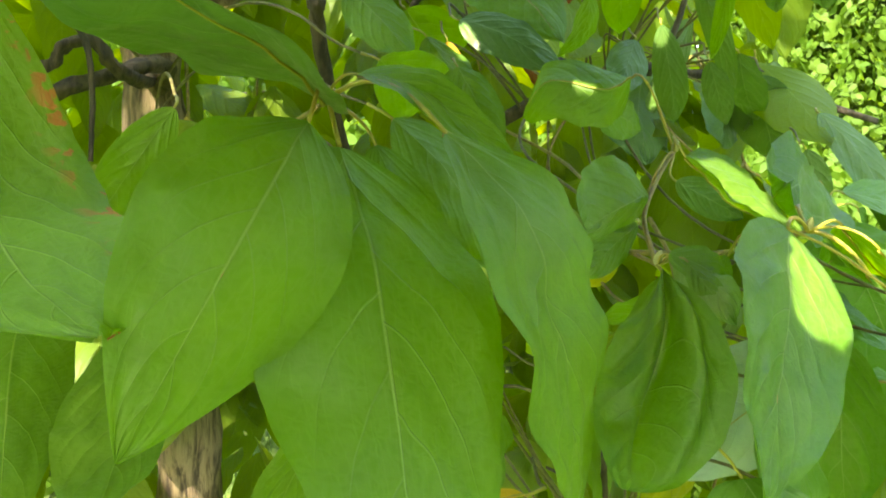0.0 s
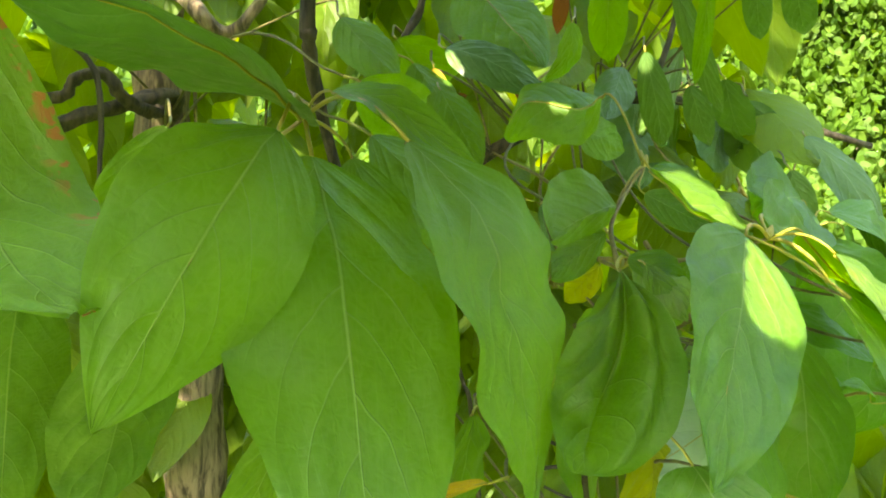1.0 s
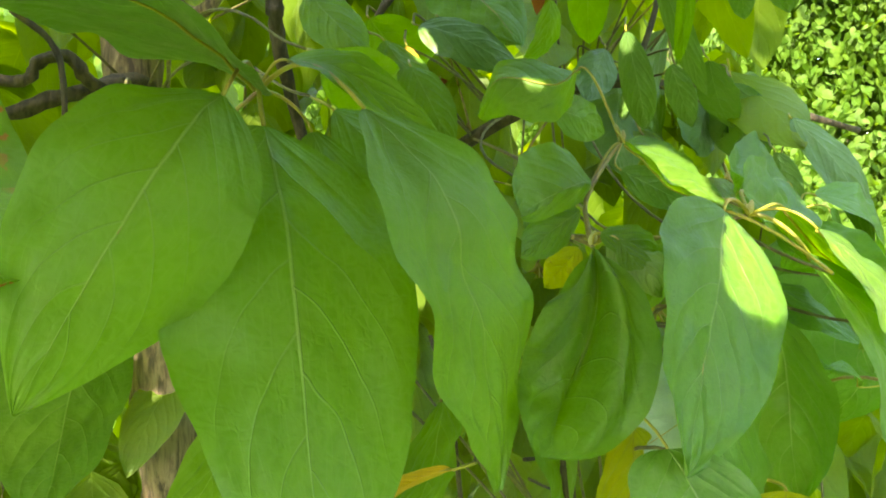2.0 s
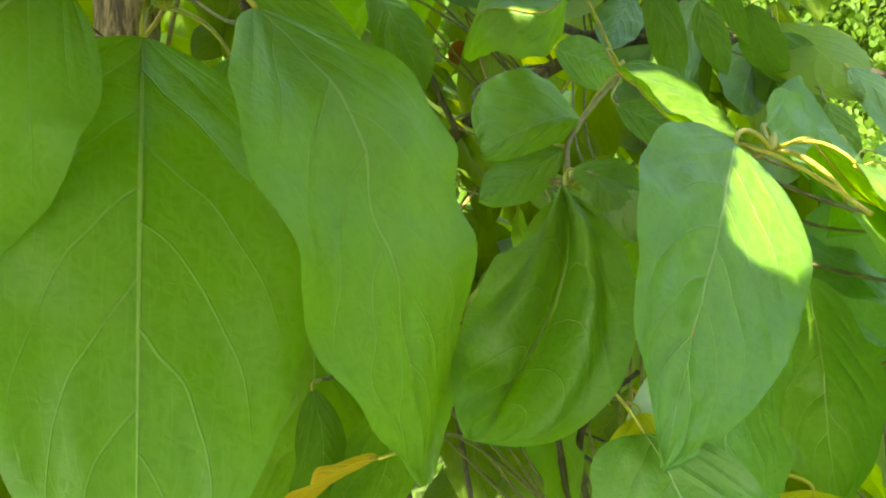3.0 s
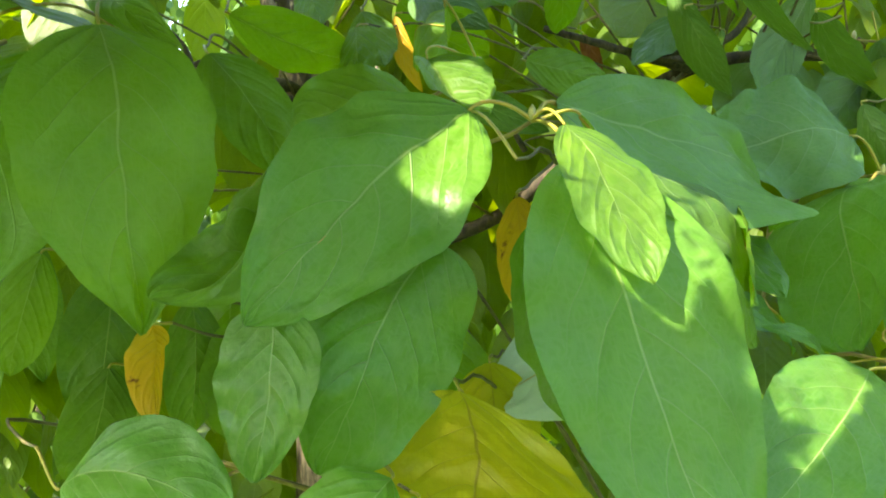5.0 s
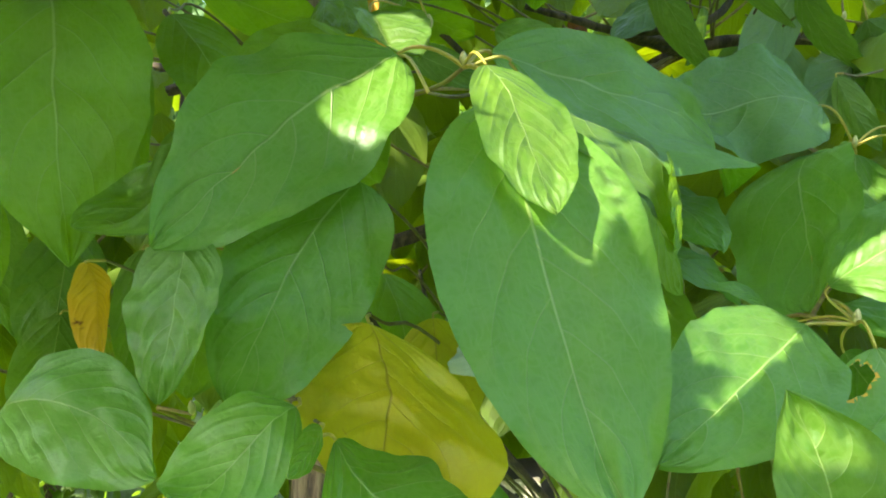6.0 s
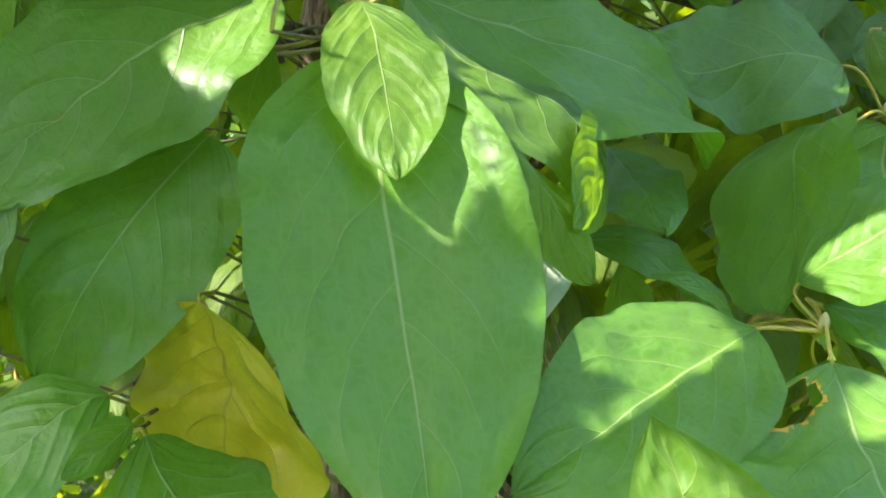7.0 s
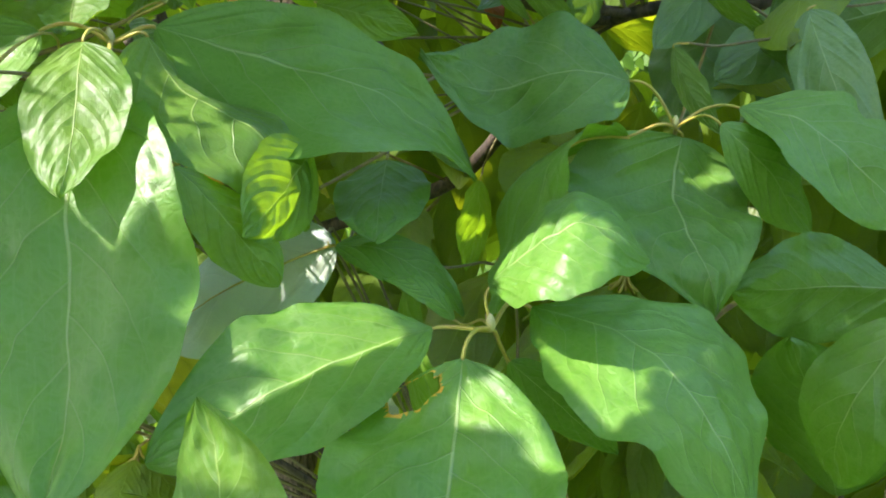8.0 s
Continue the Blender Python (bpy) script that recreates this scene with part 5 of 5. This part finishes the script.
def build_shade_leaves():
    r = random.Random(2)
    bm = bmesh.new()
    lit, shade, lit_depth, depth = light_map()

    def put(mid, way, face, length, width):
        way = way.normalized()
        flat = sun_plane(way)
        c = sun_plane(mid)
        along = mid.dot(SUN_WAY) + 0.03
        if (covers(lit, c, flat, length, width, 0.0002) & (lit_depth > along)).any():
            return None
        leaf_cards(bm, mid - way * length / 2, way, face, length, width)
        return covers(shade, c, flat, length * 0.78, width * 0.42) & (depth > along)

    # unseen leaves added above the shoots, which shade all but the sunny spots
    open_points = np.ones(len(shade), bool)
    order = list(range(len(shade)))
    r.shuffle(order)
    for k in order:
        if not open_points[k]:
            continue
        away = shade[k] - lit[np.argmin(((lit - shade[k]) ** 2).sum(1))]
        gap = np.linalg.norm(away)
        for attempt in range(150):
            size = 1.0 if attempt < 15 else 0.6 if attempt < 30 else 0.4 if attempt < 50 else 0.25 if attempt < 90 else 0.15
            length, width = r.uniform(0.08, 0.12) * size, r.uniform(0.045, 0.06) * size
            beside = gap < 0.016 and attempt % 5 < 4
            if beside:
                # a leaf whose margin lies along the rim of a gap
                length *= 1.2
                c = shade[k] + away / gap * (width * r.uniform(0.30, 0.5)) + np.array((-away[1], away[0])) / gap * r.uniform(-0.3, 0.3) * length
                lean = r.uniform(-0.25, 0.25)
                way = ACROSS * (-away[1] + lean * away[0]) + ATHWART * (away[0] + lean * away[1])
                face = -SUN_WAY
            else:
                c = shade[k] + np.array((r.uniform(-0.02, 0.02), r.uniform(-0.02, 0.02))) * size
                way = random_way(r, 0.5)
                face = -SUN_WAY + Vector((r.uniform(-0.5, 0.5), r.uniform(-0.5, 0.5), r.uniform(-0.2, 0.5)))
            mid = ACROSS * c[0] + ATHWART * c[1]
            mid = mid + SUN_WAY * (depth[k] - r.uniform(0.24, 0.38))
            near = min((mid.xy - p).length for p in WAY_ALONG)
            while mid.z < 1.80 + 0.5 * max(near - 0.10, 0):
                mid -= SUN_WAY * 0.02
                near = min((mid.xy - p).length for p in WAY_ALONG)
            hit = put(mid, way, face, length, width)
            if hit is not None and hit[k]:
                open_points &= ~hit
                break
    made = 0
    while made < SHADE_LEAF_COUNT:
        p = Vector((r.uniform(-1.3, 1.5), r.uniform(-1.2, 1.3), 0))
        p.z = 2.3 + 0.5 * r.random() ** 0.8 + 0.12 * (p - Vector((0, 0.4, 0))).length
        if put(p, random_way(r, 0.7), Vector((r.uniform(-0.6, 0.6), r.uniform(-0.8, 0.4), 1)), r.uniform(0.08, 0.13), r.uniform(0.04, 0.065)) is not None:
            made += 1
    ob = finish("shading_foliage", bm, SHADELEAF, shrub, "unseen green leaves added overhead to shade the shoots")
    tagged(ob, kind="stuff")


SHADE_LEAF_COUNT = 2000
build_shade_leaves()


def build_lower_shade():
    """Unseen leaves added below the view, down towards the ground, to block light from there."""
    r = random.Random(17)
    bm = bmesh.new()
    made = 0
    while made < 2600:
        a, dist = r.uniform(0, 2 * math.pi), 1.25 * r.random() ** 0.5
        p = Vector((0.12 + dist * math.cos(a), 0.45 + dist * math.sin(a), 0))
        seg = Vector((0.46, 0.22, 0))
        t = min(max(p.dot(seg) / seg.length_squared, 0), 1)
        if (p - seg * t).length < 0.24 or p.y < -0.15 + 0.4 * p.x:
            continue
        top = min(1.36, 1.52 - 0.36 * (p - Vector((0.3, 0.2, 0))).length)
        p.z = r.uniform(0.5 + 0.2 * dist, top)
        way = random_way(r, 0.8)
        leaf_cards(bm, p, way, Vector((math.cos(a), math.sin(a), r.uniform(0.4, 1.6))), r.uniform(0.08, 0.13), r.uniform(0.04, 0.065))
        made += 1
    ob = finish("lower_shade_leaves", bm, SHADELEAF, shrub, "unseen green leaves added below to block light from the ground")
    tagged(ob, kind="stuff")


build_lower_shade()
# Branches above the view, added to carry the shading leaves.
for k in range(7):
    a = k * 0.9 + 0.3
    woody("branch", [(-0.11, 0.73, 1.9 + 0.05 * k), (-0.11 + 0.4 * math.cos(a), 0.73 + 0.4 * math.sin(a), 2.15), (-0.11 + 1.0 * math.cos(a), 0.73 + 1.0 * math.sin(a), 2.38), (-0.11 + 1.5 * math.cos(a), 0.73 + 1.5 * math.sin(a), 2.45)], 0.011, 0.003, BARK, 0.3, 8)


# ---- planting further off ----
def round_leaf(bm, at, way, face, length, width):
    """A small broad leaf with a pointed tip."""
    way = way.normalized()
    face = (face - way * face.dot(way)).normalized()
    side = way.cross(face)
    mid = bm.verts.new(at + way * length * 0.45 + face * length * 0.05)
    rim = [bm.verts.new(at + way * length * a + side * width * b) for a, b in ((0.0, 0.0), (0.14, 0.36), (0.48, 0.5), (0.8, 0.24), (1.0, 0.0), (0.8, -0.24), (0.48, -0.5), (0.14, -0.36))]
    for a, b in zip(rim, rim[1:] + rim[:1]):
        bm.faces.new((mid, a, b))


def background_shrub(at, radius, height, leaves, size, mat, seed, label, category="shrub", name="background_shrub"):
    r = random.Random(seed)
    root = new(name)
    root.location = at
    tagged(root, label, category)
    for k in range(7):
        bm = bmesh.new()
        a = k * 0.95 + r.random()
        top = Vector((math.cos(a) * radius * 0.6, math.sin(a) * radius * 0.6, height * r.uniform(0.6, 0.9)))
        tube(bm, spline([Vector(at) + Vector((0.05 * math.cos(a), 0.05 * math.sin(a), -0.02)), Vector(at) + top * 0.5 + Vector((0, 0, 0.1)), Vector(at) + top], 4), (0.014 * height, 0.004), 6, 0, 0.2, k)
        finish("stem", bm, BARK, root, origin=at)
    bm = bmesh.new()
    clumps = [(Vector((r.gauss(0, 0.45) * radius, r.gauss(0, 0.45) * radius, height * r.uniform(0.12, 1.0))), radius * r.uniform(0.25, 0.45)) for _ in range(34)]
    for _ in range(leaves):
        c, cr = r.choice(clumps)
        v = Vector((r.gauss(0, 1), r.gauss(0, 1), r.gauss(0, 0.8))).normalized() * cr * r.uniform(0.55, 1.05)
        p = c + v
        if p.z < 0.03:
            continue
        s = size * r.uniform(0.7, 1.3)
        round_leaf(bm, p + Vector(at), random_way(r, 0.7), v * 0.5 + Vector((r.uniform(-1.1, 1.1), r.uniform(-1.4, 0.6), r.uniform(-0.2, 1.5))) * cr, s, s * r.uniform(0.45, 0.75))
    crown = finish("crown", bm, mat, root, origin=at)
    tagged(crown, kind="stuff")
    return root


background_shrub((1.15, 4.3, 0), 1.3, 3.2, 110000, 0.042, FARLEAF, 1, "bright green leafy shrub in full sunlight")
background_shrub((2.6, 4.9, 0), 1.4, 3.0, 6000, 0.09, FARLEAF, 2, "bright green leafy shrub in full sunlight")
background_shrub((-0.6, 5.0, 0), 1.4, 3.2, 11000, 0.09, FARLEAF, 3, "bright green leafy shrub in full sunlight")
background_shrub((-2.6, 3.6, 0), 1.3, 2.6, 5000, 0.09, FARLEAF, 4, "bright green leafy shrub in full sunlight")
background_shrub((-4.6, 2.2, 0), 1.3, 2.4, 5000, 0.09, FARLEAF, 6, "bright green leafy shrub in full sunlight")
background_shrub((-3.6, -0.4, 0), 1.2, 2.2, 4000, 0.09, FARLEAF, 7, "bright green leafy shrub in full sunlight")
background_shrub((2.2, 7.6, 0), 2.3, 5.0, 12000, 0.15, TREELEAF, 12, "tall green shrub behind the sunlit bushes")
background_shrub((-1.2, 8.2, 0), 2.3, 5.0, 12000, 0.15, TREELEAF, 13, "tall green shrub behind the sunlit bushes")
background_shrub((-5.2, 6.4, 0), 2.3, 5.0, 9000, 0.15, TREELEAF, 14, "tall green shrub behind the sunlit bushes")
background_shrub((-7.6, 1.8, 0), 2.3, 5.0, 9000, 0.15, TREELEAF, 15, "tall green shrub behind the sunlit bushes")
first = background_shrub((-2.5, 11.0, 0), 3.2, 8.0, 9000, 0.30, TREELEAF, 8, "tall leafy green tree at the edge of the lawn", "tree", "tree")
for k in range(11):
    a = radians(32 * k + 30)
    copy_thing(first, pose(13 * math.cos(a), 13 * math.sin(a), 0, 0, 0, 70 * k))


# ---- plant label by the trunk ----
def build_label():
    root = new("plant_label")
    root.location = (0.0, 0.93, 0.0)
    tagged(root, "cream plant label on a black stake with dark lettering", "plant label")
    bm = bmesh.new()
    bmesh.ops.create_cube(bm, size=1, matrix=pose(0, 0.945, 0.69) @ Matrix.Diagonal((0.022, 0.010, 1.42, 1)))
    finish("stake", bm, BLACK, root, origin=(0, 0.945, 0))
    place = pose(-0.007, 0.930, 1.352, -8, -15, 8)
    for name, size, mat, off in (("backing", (0.088, 0.006, 0.115), BLACK, 0.0), ("plate", (0.065, 0.003, 0.075), CREAM, -0.006)):
        bm = bmesh.new()
        bmesh.ops.create_cube(bm, size=1, matrix=place @ pose(0, off, 0) @ Matrix.Diagonal((*size, 1)))
        bmesh.ops.bevel(bm, geom=bm.edges[:], offset=0.0009, segments=2, affect="EDGES")
        finish(name, bm, mat, root, origin=(0, 0.93, 1.365))
    for k, (w, z) in enumerate(((0.022, 0.022), (0.046, 0.004), (0.040, -0.012))):
        bm = bmesh.new()
        bmesh.ops.create_cube(bm, size=1, matrix=place @ pose(-0.004, -0.0082, z) @ Matrix.Diagonal((w, 0.001, 0.004, 1)))
        finish("lettering", bm, INK, root, origin=(0, 0.93, 1.365))


build_label()


# ---- grass ----
def build_grass():
    r = random.Random(3)
    bm = bmesh.new()
    for _ in range(16000):
        a, d = radians(r.uniform(-30, 100)), 1.2 + 4.5 * r.random() ** 0.7
        x, y = 0.3 - math.sin(a) * d, 0.2 + math.cos(a) * d
        z = 0.05 * noise.noise(Vector((x * 0.5, y * 0.5, 0)))
        w = Vector((r.uniform(-1, 1), r.uniform(-1, 1), 0)).normalized()
        h, lean = r.uniform(0.05, 0.11), Vector((r.uniform(-0.04, 0.04), r.uniform(-0.04, 0.04), 0))
        p = Vector((x, y, z - 0.01))
        bm.faces.new([bm.verts.new(q) for q in (p - w * 0.004, p + w * 0.004, p + lean + Vector((0, 0, h)))])
    tagged(finish("grass", bm, BLADE), "short green lawn grass in sunlight", "grass", kind="stuff")


build_grass()
